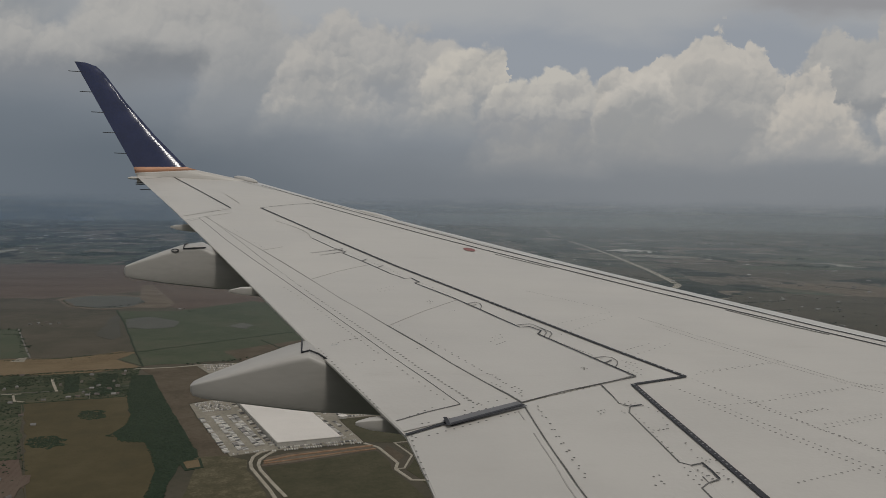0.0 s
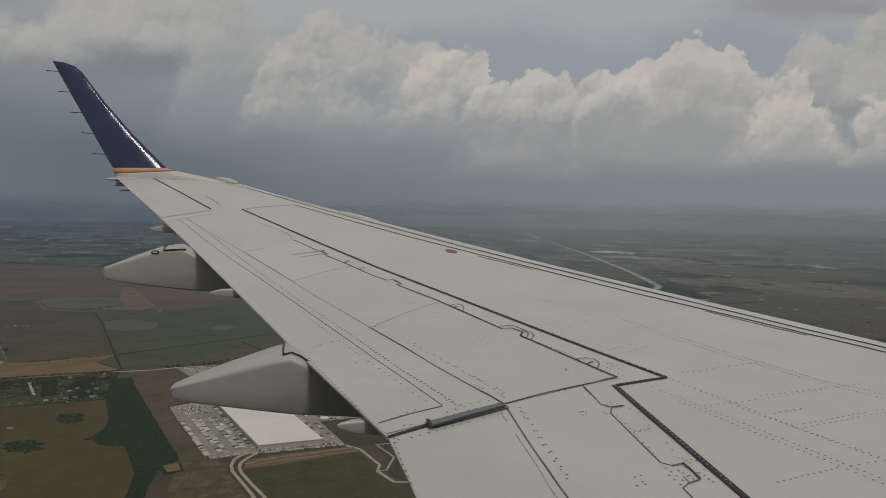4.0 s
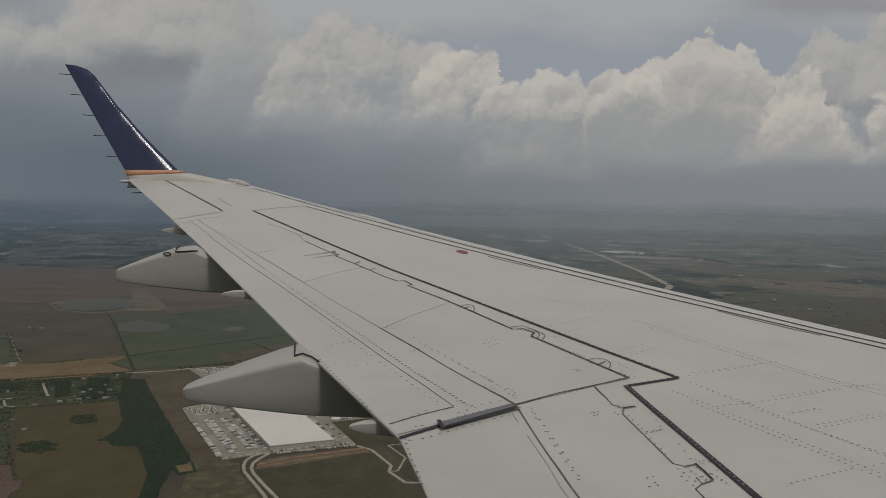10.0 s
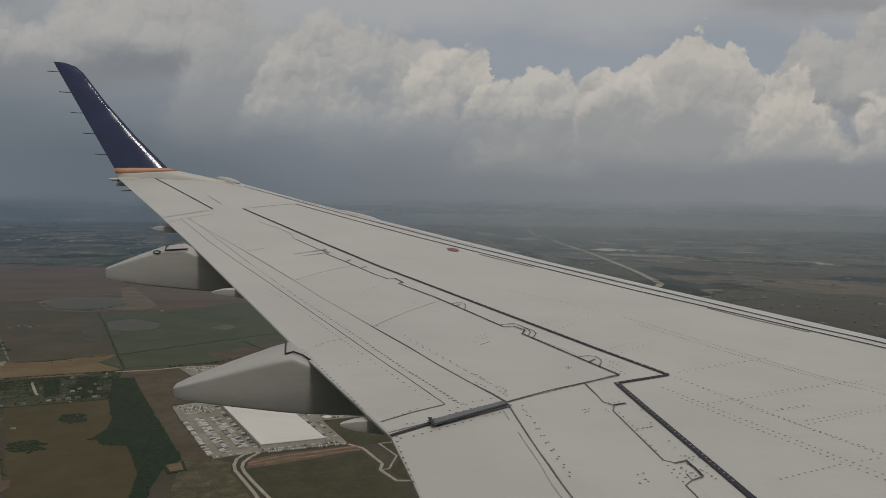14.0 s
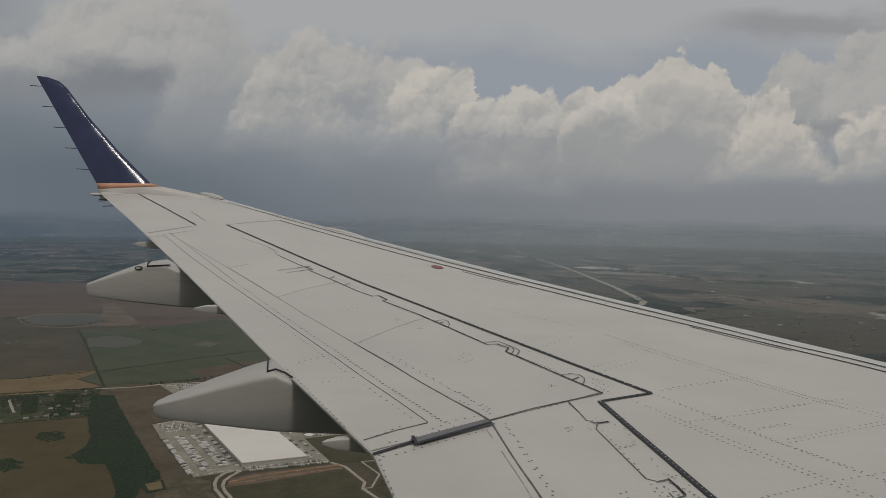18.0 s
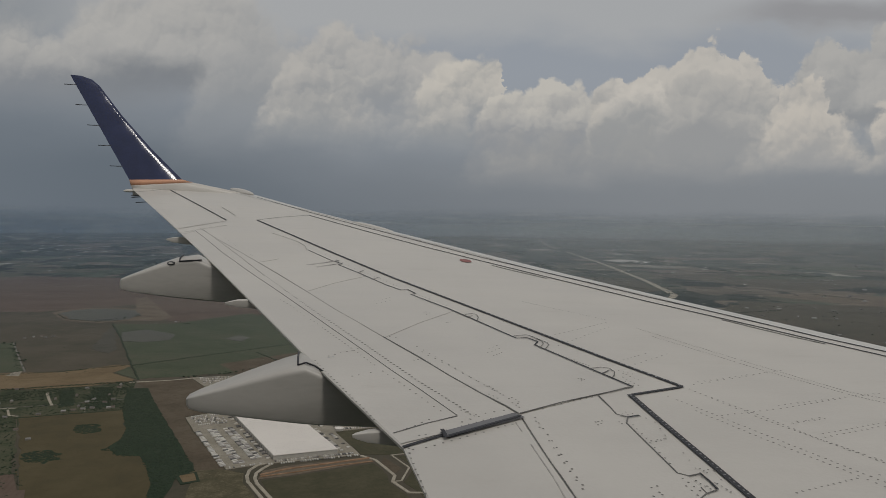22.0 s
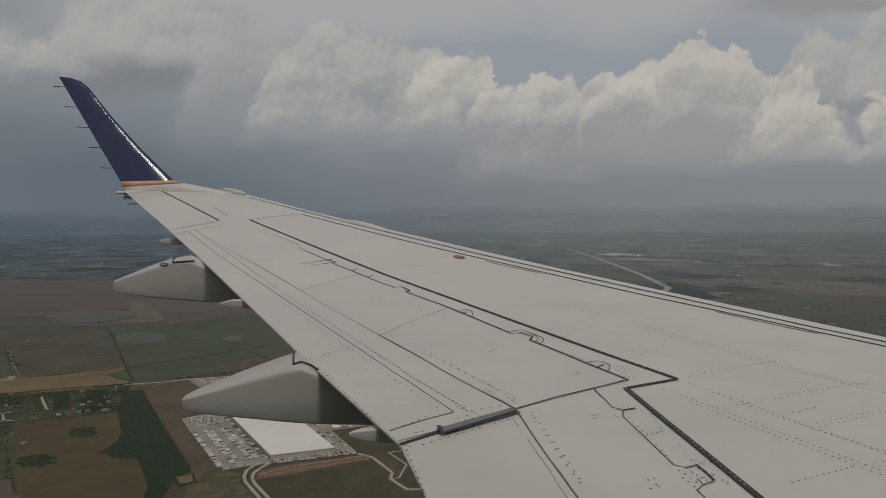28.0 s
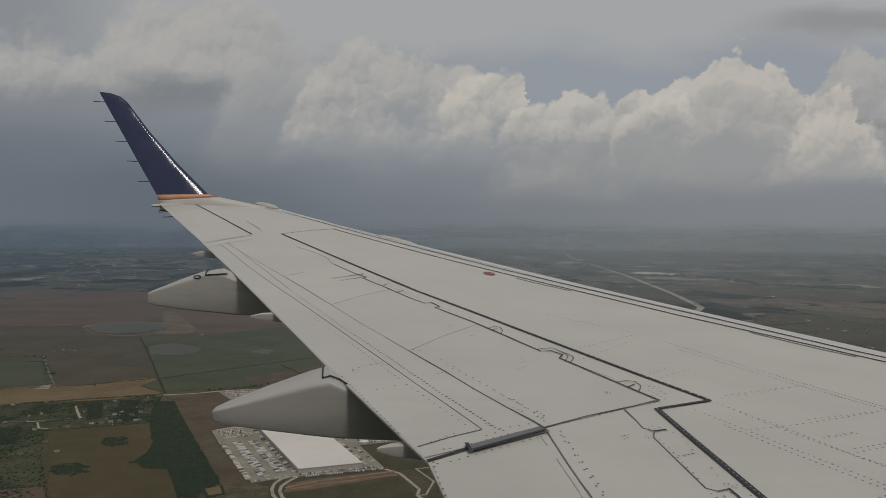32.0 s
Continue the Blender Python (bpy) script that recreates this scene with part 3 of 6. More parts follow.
strip("tab_line", 0.0029, [(-0.688, 7.398), (-0.561, 6.924), (-0.379, 6.206), (-0.148, 5.396), (0.033, 4.796), (0.205, 4.207), (0.299, 3.884), (0.4, 3.539), (0.485, 3.238), (0.56, 2.994), (0.641, 2.712)], SEAM, 0.0048)
strip("tab_end", 0.0058, [(0.639, 2.706), (0.513, 2.64), (0.386, 2.559)], SEAM, 0.0048)
strip("spoiler_end", 0.00612, [(0.876, 2.722), (1.084, 2.836), (1.273, 2.923), (1.467, 3.011)], SEAM, 0.0048)
strip("tip_seam", 0.00544, [(-1.766, 10.921), (-1.601, 11.199), (-1.435, 11.687)], SEAM, 0.0048)
strip("streak_core", 0.012, [(0.379, 5.861), (0.433, 5.919), (0.493, 5.98)], SEAM, 0.0048)
strip("streak_core", 0.01, [(0.404, 5.746), (0.476, 5.829)], SEAM, 0.0048)
# faint joints under the paint
strip("spoiler_jog", 0.005, [(-0.007, 7.399), (0.131, 7.103), (0.218, 6.883), (0.267, 6.668), (0.27, 6.426)], FAINT, 0.0044)
strip("flap_front", 0.0056, [(-0.65, 7.528), (-0.413, 6.762), (-0.163, 5.986), (0.038, 5.361), (0.201, 4.814), (0.336, 4.347), (0.453, 4.004), (0.524, 3.776)], FAINT, 0.0044)
strip("flap_ghost", 0.0046, [(0.836, 2.634), (0.832, 2.551)], FAINT, 0.0044)
strip("flap_ghost", 0.0046, [(0.827, 2.44), (0.82, 2.316), (0.814, 2.196), (0.801, 2.066), (0.75, 0.17)], FAINT, 0.0044)
strip("row_line", 0.003, [(-0.627, 7.495), (-0.407, 6.668), (-0.201, 5.88), (-0.054, 5.288)], FAINT, 0.0044)
strip("flap_seam", 0.00476, [(0.201, 4.814), (0.394, 5.098), (0.627, 5.363)], FAINT, 0.0044)
strip("flap_seam", 0.00408, [(0.538, 3.777), (0.76, 4.068), (1.002, 4.341)], FAINT, 0.0044)
strip("flap_seam", 0.00544, [(-0.095, 5.802), (-0.019, 5.888), (0.043, 5.974)], FAINT, 0.0044)
strip("outer_seam", 0.00476, [(-0.809, 7.174), (-0.717, 7.351), (-0.61, 7.54), (-0.425, 7.849)], FAINT, 0.0044)
strip("outer_seam", 0.00408, [(-0.765, 7.114), (-0.681, 7.323)], FAINT, 0.0044)
strip("tip_mark", 0.00816, [(-0.576, 9.488), (-0.479, 9.098), (-0.387, 8.685)], FAINT, 0.0044)
strip("soil_streak", 0.03, [(0.241, 5.742), (0.348, 5.831), (0.482, 5.953)], FAINT, 0.0044)
strip("soil_streak", 0.025, [(0.301, 5.66), (0.383, 5.742), (0.476, 5.829)], FAINT, 0.0044)

# slot between the two flaps: its shade is a dark strip laid on top, with a raised lip
bm = bmesh.new()
ribbon_on(bm, [(0.5525, 2.5235), (0.868, 2.694)], 0.054, 0.010)
link("flap_slot", bm, plain("slot_shade", (0.15, 0.148, 0.155), 0.5, 0.2, 20.0), wing, "dark strip painted as the shade in the slot between the flaps")
bm = bmesh.new()
ribbon_on(bm, [(0.56, 2.499), (0.866, 2.672)], 0.012, 0.016)
link("slot_edge", bm, SEAL, wing)
bm = bmesh.new()
ribbon_on(bm, [(0.553, 2.56), (0.552, 2.488)], 0.014, 0.015)
link("slot_edge", bm, SEAL, wing)


# rivet and screw heads, in rows from one point to another
def rivets(name, rows, mat, size, label="", lift=0.0040):
    verts, faces = [], []
    for a, b, count in rows:
        count = round(count * (1.12 if mat is RIVETPALE else 1.0))
        for i in range(count):
            t = (i + 0.5) / count
            if random.random() < 0.03:
                continue
            x = a[0] + (b[0] - a[0]) * t + random.uniform(-0.0016, 0.0016)
            y = a[1] + (b[1] - a[1]) * t + random.uniform(-0.0016, 0.0016)
            s = size * random.uniform(0.86, 1.1)
            k = len(verts)
            verts.append(top(x, y, lift + 0.0006))
            for j in range(6):
                verts.append(top(x + s * math.cos(j * 1.0472), y + s * math.sin(j * 1.0472), lift))
            faces += [(k, k + 1 + j, k + 1 + (j + 1) % 6) for j in range(6)]
    tagged(raw(name, verts, faces, mat, wing, label), kind="stuff")


rivets("riveting", [((-0.34, 6.412), (-0.074, 5.366), 24), ((-0.074, 5.366), (0.211, 4.324), 32), ((0.211, 4.324), (0.413, 3.652), 21), ((0.413, 3.652), (0.576, 3.083), 20), ((0.576, 3.083), (0.694, 2.733), 14)], RIVET, 0.0058, "rows of small dark rivet heads")
rivets("riveting", [((0.235, 3.958), (0.426, 3.301), 18), ((0.439, 3.254), (0.598, 2.735), 11), ((0.031, 4.592), (0.121, 4.358), 5), ((0.119, 4.318), (0.228, 3.992), 7), ((-0.176, 6.166), (-0.08, 5.853), 5), ((-0.373, 6.871), (-0.262, 6.428), 5), ((-0.514, 7.449), (-0.384, 6.902), 5), ((0.634, 3.688), (0.912, 2.797), 16), ((0.657, 3.545), (0.887, 2.897), 12), ((0.169, 3.396), (0.344, 2.667), 20)], RIVET, 0.0043, "rows of small dark rivet heads")
rivets("riveting", [((0.223, 3.439), (0.391, 3.576), 6), ((0.299, 3.156), (0.407, 3.223), 4), ((0.425, 2.587), (0.547, 2.687), 4), ((0.458, 2.532), (0.524, 2.549), 3), ((0.623, 2.636), (0.738, 2.709), 3), ((0.662, 2.774), (0.709, 2.693), 4), ((0.692, 2.71), (0.846, 2.763), 4), ((0.457, 2.426), (0.836, 2.629), 12), ((0.41, 2.437), (0.433, 2.414), 2), ((0.413, 2.415), (0.408, 2.101), 8)], RIVET, 0.0043, "rows of small dark rivet heads")
rivets("riveting", [((0.926, 2.709), (0.882, 2.11), 11), ((0.915, 2.675), (0.871, 2.082), 10), ((0.844, 3.046), (0.87, 2.956), 3), ((0.816, 2.944), (0.847, 2.879), 3), ((0.9, 2.903), (0.919, 2.833), 3), ((0.883, 2.847), (0.9, 2.773), 3), ((0.968, 2.766), (1.252, 2.904), 9), ((0.557, 2.567), (0.77, 2.685), 7), ((0.595, 3.384), (0.636, 3.402), 2), ((0.539, 3.787), (0.596, 3.758), 2)], RIVET, 0.0043, "rows of small dark rivet heads")
rivets("riveting", [((1.039, 4.303), (1.183, 3.867), 18), ((1.294, 3.578), (1.399, 3.308), 16), ((0.643, 5.491), (0.799, 5.036), 10), ((0.322, 6.557), (0.596, 5.616), 8), ((0.868, 4.833), (1.008, 4.484), 10), ((1.508, 3.217), (1.544, 3.099), 5), ((1.481, 3.161), (1.507, 3.025), 5), ((1.466, 3.099), (1.482, 3.025), 3), ((1.504, 3.249), (1.56, 3.185), 4), ((1.208, 4.22), (1.266, 4.034), 5)], RIVET, 0.0040, "rows of small dark rivet heads", 0.0006)
rivets("riveting", [((1.381, 3.266), (1.387, 3.193), 3), ((1.531, 2.946), (1.646, 2.994), 4), ((1.208, 3.576), (1.289, 3.375), 4)], RIVET, 0.0040, "rows of small dark rivet heads", 0.0006)
rivets("riveting", [((1.513, 4.649), (1.876, 4.195), 26), ((1.859, 4.141), (1.42, 3.843), 12), ((1.967, 4.02), (2.262, 3.314), 40), ((1.978, 3.842), (2.226, 3.261), 32), ((2.262, 3.314), (2.443, 2.933), 26), ((2.226, 3.261), (2.429, 2.883), 26), ((2.443, 2.933), (2.537, 2.852), 8), ((2.429, 2.883), (2.495, 2.805), 7), ((1.6, 3.397), (1.789, 3.521), 6)], RIVETPALE, 0.0048, "rows of small dark rivet heads", 0.0006)
rivets("riveting", [((1.563, 2.912), (1.717, 2.51), 16), ((1.717, 2.51), (1.874, 2.101), 18), ((1.593, 2.743), (1.689, 2.469), 11), ((1.689, 2.469), (1.819, 2.153), 13), ((1.707, 3.001), (1.813, 2.652), 11), ((1.813, 2.652), (1.992, 2.242), 18), ((1.744, 3.037), (2.349, 3.244), 12), ((1.974, 2.777), (2.594, 2.916), 16), ((1.955, 2.739), (2.352, 2.856), 10), ((1.949, 2.479), (2.294, 2.577), 10)], RIVETPALE, 0.0048, "rows of small dark rivet heads", 0.0006)
rivets("riveting", [((1.93, 2.448), (2.265, 2.543), 9), ((1.515, 2.041), (1.819, 2.128), 10), ((1.928, 2.602), (2.09, 2.643), 4), ((1.797, 2.737), (1.834, 2.675), 3)], RIVETPALE, 0.0048, "rows of small dark rivet heads", 0.0006)
rivets("riveting", [((1.249, 2.555), (1.243, 2.401), 5), ((1.267, 2.443), (1.341, 2.474), 3), ((1.245, 2.373), (1.234, 2.25), 3), ((1.237, 2.67), (1.333, 2.72), 4), ((1.212, 2.182), (1.242, 2.157), 3), ((1.191, 2.141), (1.232, 2.108), 3), ((1.167, 2.098), (1.193, 2.06), 3), ((1.333, 2.224), (1.359, 2.202), 2), ((1.358, 2.154), (1.219, 2.079), 4)], RIVET, 0.0040, "rows of small dark rivet heads", 0.0006)
rivets("riveting", [((0.963, 3.496), (1.065, 3.592), 4), ((0.98, 3.451), (1.054, 3.516), 4), ((0.987, 3.562), (1.071, 3.642), 3), ((1.264, 3.123), (1.297, 3.108), 3), ((1.286, 3.138), (1.27, 3.086), 2), ((1.126, 2.624), (1.17, 2.639), 3), ((1.125, 2.597), (1.158, 2.612), 2), ((1.078, 2.1), (1.119, 2.116), 2), ((1.093, 2.081), (1.099, 2.052), 2), ((1.064, 2.069), (1.065, 2.047), 2)], RIVET, 0.0040, "rows of small dark rivet heads")
rivets("riveting", [((0.567, 4.566), (0.702, 4.686), 5), ((0.574, 4.493), (0.69, 4.607), 4), ((0.818, 4.288), (0.86, 4.291), 3), ((0.845, 4.344), (0.824, 4.222), 2), ((0.9, 4.075), (0.938, 4.09), 3)], RIVET, 0.0040, "rows of small dark rivet heads")
rivets("riveting", [((1.713, 2.965), (1.82, 2.713), 9), ((1.82, 2.713), (1.91, 2.439), 12), ((1.91, 2.439), (2.009, 2.242), 11), ((1.904, 2.588), (2.098, 2.632), 6), ((1.787, 3.075), (2.242, 3.212), 11), ((1.362, 3.637), (1.83, 4.043), 12), ((1.617, 3.325), (1.907, 3.519), 6)], RIVETPALE, 0.0046, "rows of small dark rivet heads", 0.0006)
rivets("riveting", [((1.268, 2.615), (1.231, 2.244), 9), ((1.258, 2.69), (1.309, 2.729), 2), ((1.216, 2.172), (1.227, 2.06), 4), ((1.201, 2.122), (1.202, 2.034), 3), ((1.247, 2.149), (1.268, 2.072), 4), ((1.307, 2.125), (1.321, 2.049), 4), ((1.311, 2.226), (1.321, 2.184), 3), ((1.226, 2.634), (1.227, 2.595), 2), ((1.33, 2.687), (1.354, 2.645), 2), ((1.37, 2.644), (1.33, 2.464), 3), ((1.327, 2.371), (1.283, 2.139), 4), ((1.247, 2.444), (1.33, 2.464), 3)], RIVET, 0.0038, "rows of small dark rivet heads")
rivets("riveting", [((2.30, 2.579), (2.66, 2.675), 9), ((2.27, 2.545), (2.64, 2.64), 9), ((2.537, 2.852), (2.80, 2.42), 22), ((2.495, 2.805), (2.76, 2.38), 20), ((1.874, 2.101), (2.05, 1.66), 18), ((1.819, 2.153), (1.99, 1.68), 16), ((1.992, 2.242), (2.16, 1.83), 16), ((2.009, 2.242), (2.18, 1.83), 12), ((1.657, 2.676), (1.95, 2.74), 8), ((1.845, 2.13), (2.2, 2.2), 8)], RIVETPALE, 0.0046, "rows of small dark rivet heads", 0.0006)
rivets("screw_row", [((0.224, 3.422), (0.288, 3.456), 3)], SCREW, 0.0055)
rivets("screw_row", [((1.408, 2.914), (1.361, 2.026), 34)], SCREWDARK, 0.0042, lift=0.0056)
rivets("screw_row", [((-0.157, 8.357), (0.801, 5.346), 30), ((0.801, 5.346), (1.693, 3.008), 60)], SCREW, 0.0052, lift=0.0056)

# red mark near the leading edge
bm = bmesh.new()
bmesh.ops.create_circle(bm, cap_ends=True, segments=20, radius=1.0)
for v in bm.verts:
    x, y = 1.522 + 0.046 * v.co.x, 6.138 + 0.082 * v.co.y
    v.co = top(x, y, 0.004)
link("red_mark", bm, REDMARK, wing, "small faded red oval mark")


def dome(name, at, r, mat, label=""):
    bm = bmesh.new()
    bmesh.ops.create_uvsphere(bm, u_segments=16, v_segments=8, radius=1.0)
    for v in bm.verts:
        v.co = (at[0] + r[0] * v.co.x - 0.44 * r[1] * v.co.y, at[1] + r[1] * v.co.y, at[2] + r[2] * v.co.z + 0.143 * r[1] * v.co.y)
    return link(name, bm, mat, wing, label, True)


dome("lamp_housing", top(-0.43, 11.60, 0.012), (0.07, 0.38, 0.040), PAINT, "small smooth lamp housing")
dome("edge_bulge", top(1.02, 8.192, -0.004), (0.05, 0.40, 0.022), PAINT, "low bulge on the leading edge")


# ---- fairings below the trailing edge ----
def section(x, y, half, zt, zb, power=0, n=0):
    """A box-like section with a rounded shoulder, sides that lean in and a flat keel."""
    h = zt - zb
    side = [(0.0, zt), (0.60, zt - 0.018 * h), (0.88, zt - 0.062 * h), (0.955, zt - 0.092 * h), (0.99, zt - 0.132 * h), (1.0, zt - 0.18 * h), (0.985, zt - 0.62 * h), (0.965, zb + 0.10 * h), (0.93, zb + 0.03 * h), (0.86, zb + 0.004 * h), (0.5, zb)]
    if power:
        side = [(math.sin(a), (zt + zb) / 2 + h / 2 * math.cos(a)) for a in [k * math.pi / 11.4 for k in range(12)]]
    return [(x, y - half * w, z) for w, z in side] + [(x, y + half * w, z) for w, z in side[:0:-1]]


def fairing(y0, stations, label, mat=FAIRING, power=0):
    rings = [section(x, y0 + dy, h, zt, zb, power) for x, dy, h, zt, zb in stations]
    x, dy, h, zt, zb = stations[0]
    rings.insert(0, section(x - 0.012, y0 + dy, h * 0.45, zt - (zt - zb) * 0.25, zb + (zt - zb) * 0.25, power))
    ob = link("flap_fairing", loft(rings), mat, wing, label, True)
    ob.data.set_sharp_from_angle(angle=radians(33))
    return ob


near = fairing(3.40, [(-0.345, 0, 0.045, -0.708, -0.757), (-0.30, 0, 0.072, -0.690, -0.768), (-0.12, 0, 0.125, -0.630, -0.790), (0.05, 0, 0.162, -0.578, -0.812),
                      (0.125, 0, 0.172, -0.560, -0.822), (0.20, 0, 0.174, -0.60, -0.830), (0.46, 0, 0.17, -0.63, -0.856), (1.0, 0, 0.10, -0.66, -0.83)],
               "large tapered grey flap-track fairing")
away = fairing(5.93, [(-1.05, 0, 0.05, -0.375, -0.452), (-0.99, 0, 0.08, -0.350, -0.468), (-0.80, 0, 0.13, -0.275, -0.497), (-0.66, 0, 0.155, -0.228, -0.515),
                      (-0.53, 0, 0.17, -0.212, -0.53), (-0.44, 0, 0.17, -0.26, -0.542), (-0.2, 0, 0.16, -0.30, -0.56), (0.4, 0, 0.08, -0.36, -0.52)],
              "tapered grey flap-track fairing farther out")
for y0, st, tag in ((2.66, [(0.273, 0, 0.012, -0.712, -0.730), (0.31, 0, 0.022, -0.705, -0.742), (0.375, 0, 0.03, -0.700, -0.752), (0.6, 0, 0.03, -0.77, -0.80)], "small hinge fairing by the flap slot"),
                    (4.62, [(-0.258, 0, 0.012, -0.437, -0.453), (-0.20, 0, 0.03, -0.425, -0.466), (-0.13, 0, 0.035, -0.424, -0.474), (0.15, 0, 0.03, -0.48, -0.52)], "small hinge fairing"),
                    (7.40, [(-0.923, 0, 0.015, -0.118, -0.136), (-0.88, 0, 0.035, -0.108, -0.152), (-0.80, 0, 0.04, -0.103, -0.165), (-0.5, 0, 0.03, -0.12, -0.20)], "small outer hinge fairing")):
    fairing(y0, st, tag, PAINT)


def bar(name, pts, r, mat, parent, label=""):
    """A thin rod along points."""
    rings = []
    for i, p in enumerate(pts):
        a, b = Vector(pts[max(0, i - 1)]), Vector(pts[min(len(pts) - 1, i + 1)])
        t = (b - a).normalized()
        s = t.cross(Vector((0.01, 0.02, 1))).normalized()
        w = t.cross(s)
        rings.append([tuple(Vector(p) + (s * math.cos(k * 1.0472) + w * math.sin(k * 1.0472)) * r) for k in range(6)])
    return link(name, loft(rings), mat, parent, label, True)


bar("seal_line", [(0.108, 3.50, -0.561), (0.102, 3.38, -0.564), (0.098, 3.262, -0.575), (0.13, 3.262, -0.567), (0.168, 3.275, -0.585), (0.20, 3.24, -0.603)], 0.004, SEAL, near, "black rubber seal on the fairing")
bar("seal_line", [(-0.625, 5.89, -0.216), (-0.64, 5.82, -0.226), (-0.642, 5.774, -0.252), (-0.566, 5.763, -0.247), (-0.49, 5.764, -0.245)], 0.0050, SEAL, away, "black rubber seal on the fairing")
axis_a, axis_b = Vector((0.95, -0.31, 0.0)), Vector((0.14, 0.42, 0.85))
ring = [tuple(Vector((-0.70, 5.784, -0.265)) + axis_a * 0.026 * math.cos(a) + axis_b * 0.011 * math.sin(a)) for a in [i * 0.5236 for i in range(13)]]
bar("vent_rim", ring, 0.0035, SEAL, away, "small dark vent rim")

# ---- winglet ----
BACK_LINE = [(0.50, -1.885, 11.50), (0.577, -1.922, 11.531), (0.633, -1.933, 11.554), (2.163, -2.814, 12.166)]
FRONT_LINE = [(0.40, -0.25, 11.49), (0.44, -0.32, 11.50), (0.52, -0.70, 11.515), (0.605, -1.10, 11.543), (0.645, -1.236, 11.558), (1.094, -1.672, 11.738), (1.562, -2.076, 11.925), (2.005, -2.408, 12.103), (2.097, -2.514, 12.139), (2.15, -2.66, 12.162), (2.163, -2.79, 12.166)]


def at_height(line, z):
    zs = [p[0] for p in line]
    return float(np.interp(z, zs, [p[1] for p in line])), float(np.interp(z, zs, [p[2] for p in line]))


def blade(z, zf=None):
    """A winglet section, tilted a little up towards its front edge."""
    xb, yb = at_height(BACK_LINE, z)
    xf, yf = at_height(FRONT_LINE, zf or z)
    c = xf - xb
    ring = []
    prof = [(1 - q, 0.004 * q + 0.72 * (0.2969 * q ** 0.5 - 0.126 * q - 0.3516 * q * q + 0.2843 * q ** 3 - 0.1015 * q ** 4)) for q in (1, 0.8, 0.6, 0.45, 0.32, 0.24, 0.18, 0.13, 0.09, 0.06, 0.035, 0.015, 0.004, 0)]
    for sgn, pr in ((-1, prof), (1, prof[::-1])):
        for s, h in pr:
            ring.append((xb + c * s, yb + (yf - yb) * s + sgn * h * min(max(c, 0.12), 0.75) * 0.9, z + ((zf or z) - z) * s + 0.02 * sgn * h))
    return ring


hs = [0.634, 0.70, 0.85, 1.094, 1.32, 1.562, 1.80, 2.005, 2.06, 2.097, 2.13, 2.15, 2.16]
winglet = link("winglet", loft([blade(z, z + 0.01 if z < 0.7 else z) for z in hs]), BLUE, wing, "glossy dark blue swept winglet", True)
winglet.data.set_sharp_from_angle(angle=radians(50))
link("stripe", loft([blade(z, f) for z, f in ((0.552, 0.602), (0.634, 0.645))]), ORANGE, winglet, "orange stripe at the winglet's foot", True)
link("winglet_root", loft([blade(z, f) for z, f in ((0.40, 0.425), (0.45, 0.45), (0.50, 0.50), (0.52, 0.54), (0.54, 0.58), (0.552, 0.602))]), PAINT, winglet, "pale root that blends into the wing", True)
for z in (2.01, 1.709, 1.411, 1.118, 0.824):
    xb, yb = at_height(BACK_LINE, z)
    bar("static_wick", [(xb + 0.02, yb, z), (xb - 0.06, yb, z), (xb - 0.155, yb, z + 0.004)], 0.0055, STEEL, wing)
for x, y, z in ((-1.77, 11.44, 0.385), (-1.71, 11.42, 0.315), (-1.73, 11.2, 0.40)):
    bar("static_wick", [(x + 0.05, y, z + 0.01), (x - 0.12, y, z)], 0.006, STEEL, wing)
dome("tail_lamp", (-1.92, 11.50, 0.478), (0.085, 0.035, 0.021), PAINT, "small tail lamp at the wing tip")


# ---- the country below ----
def soil(name, cols, scale, rough=0.95, stretch=(1, 1, 1), rows=0.0):
    """Field soil or grass: colour patches, mottling, and faint plough rows."""
    def build(n, b):
        p = n.add("ShaderNodeTexCoord").outputs["Object"]
        q = n.vec("MULTIPLY", p, stretch)
        a, c, e = n.noise(q, scale, 5.0, 0.6), n.noise(p, scale * 7, 5.0, 0.65), n.noise(p, scale * 40, 2.0)
        t = n.m("ADD", n.m("MULTIPLY", a, 0.55), n.m("ADD", n.m("MULTIPLY", c, 0.35), n.m("MULTIPLY", e, 0.10)))
        if rows:
            w = n.add("ShaderNodeTexWave", wave_type="BANDS", bands_direction="X")
            n.put(w.inputs["Vector"], p)
            w.inputs["Scale"].default_value, w.inputs["Distortion"].default_value = rows, 1.5
            t = n.m("ADD", t, n.m("MULTIPLY", w.outputs[1], 0.06))
        k = len(cols)
        n.put(b.inputs["Base Color"], n.ramp(n.smooth(t, 0.32, 0.68), [(i / (k - 1), col) for i, col in enumerate(cols)]))
        bump(n, b, c, 0.4, 0.15)
    return material(name, build, Roughness=rough, **{"Specular IOR Level": 0.1})


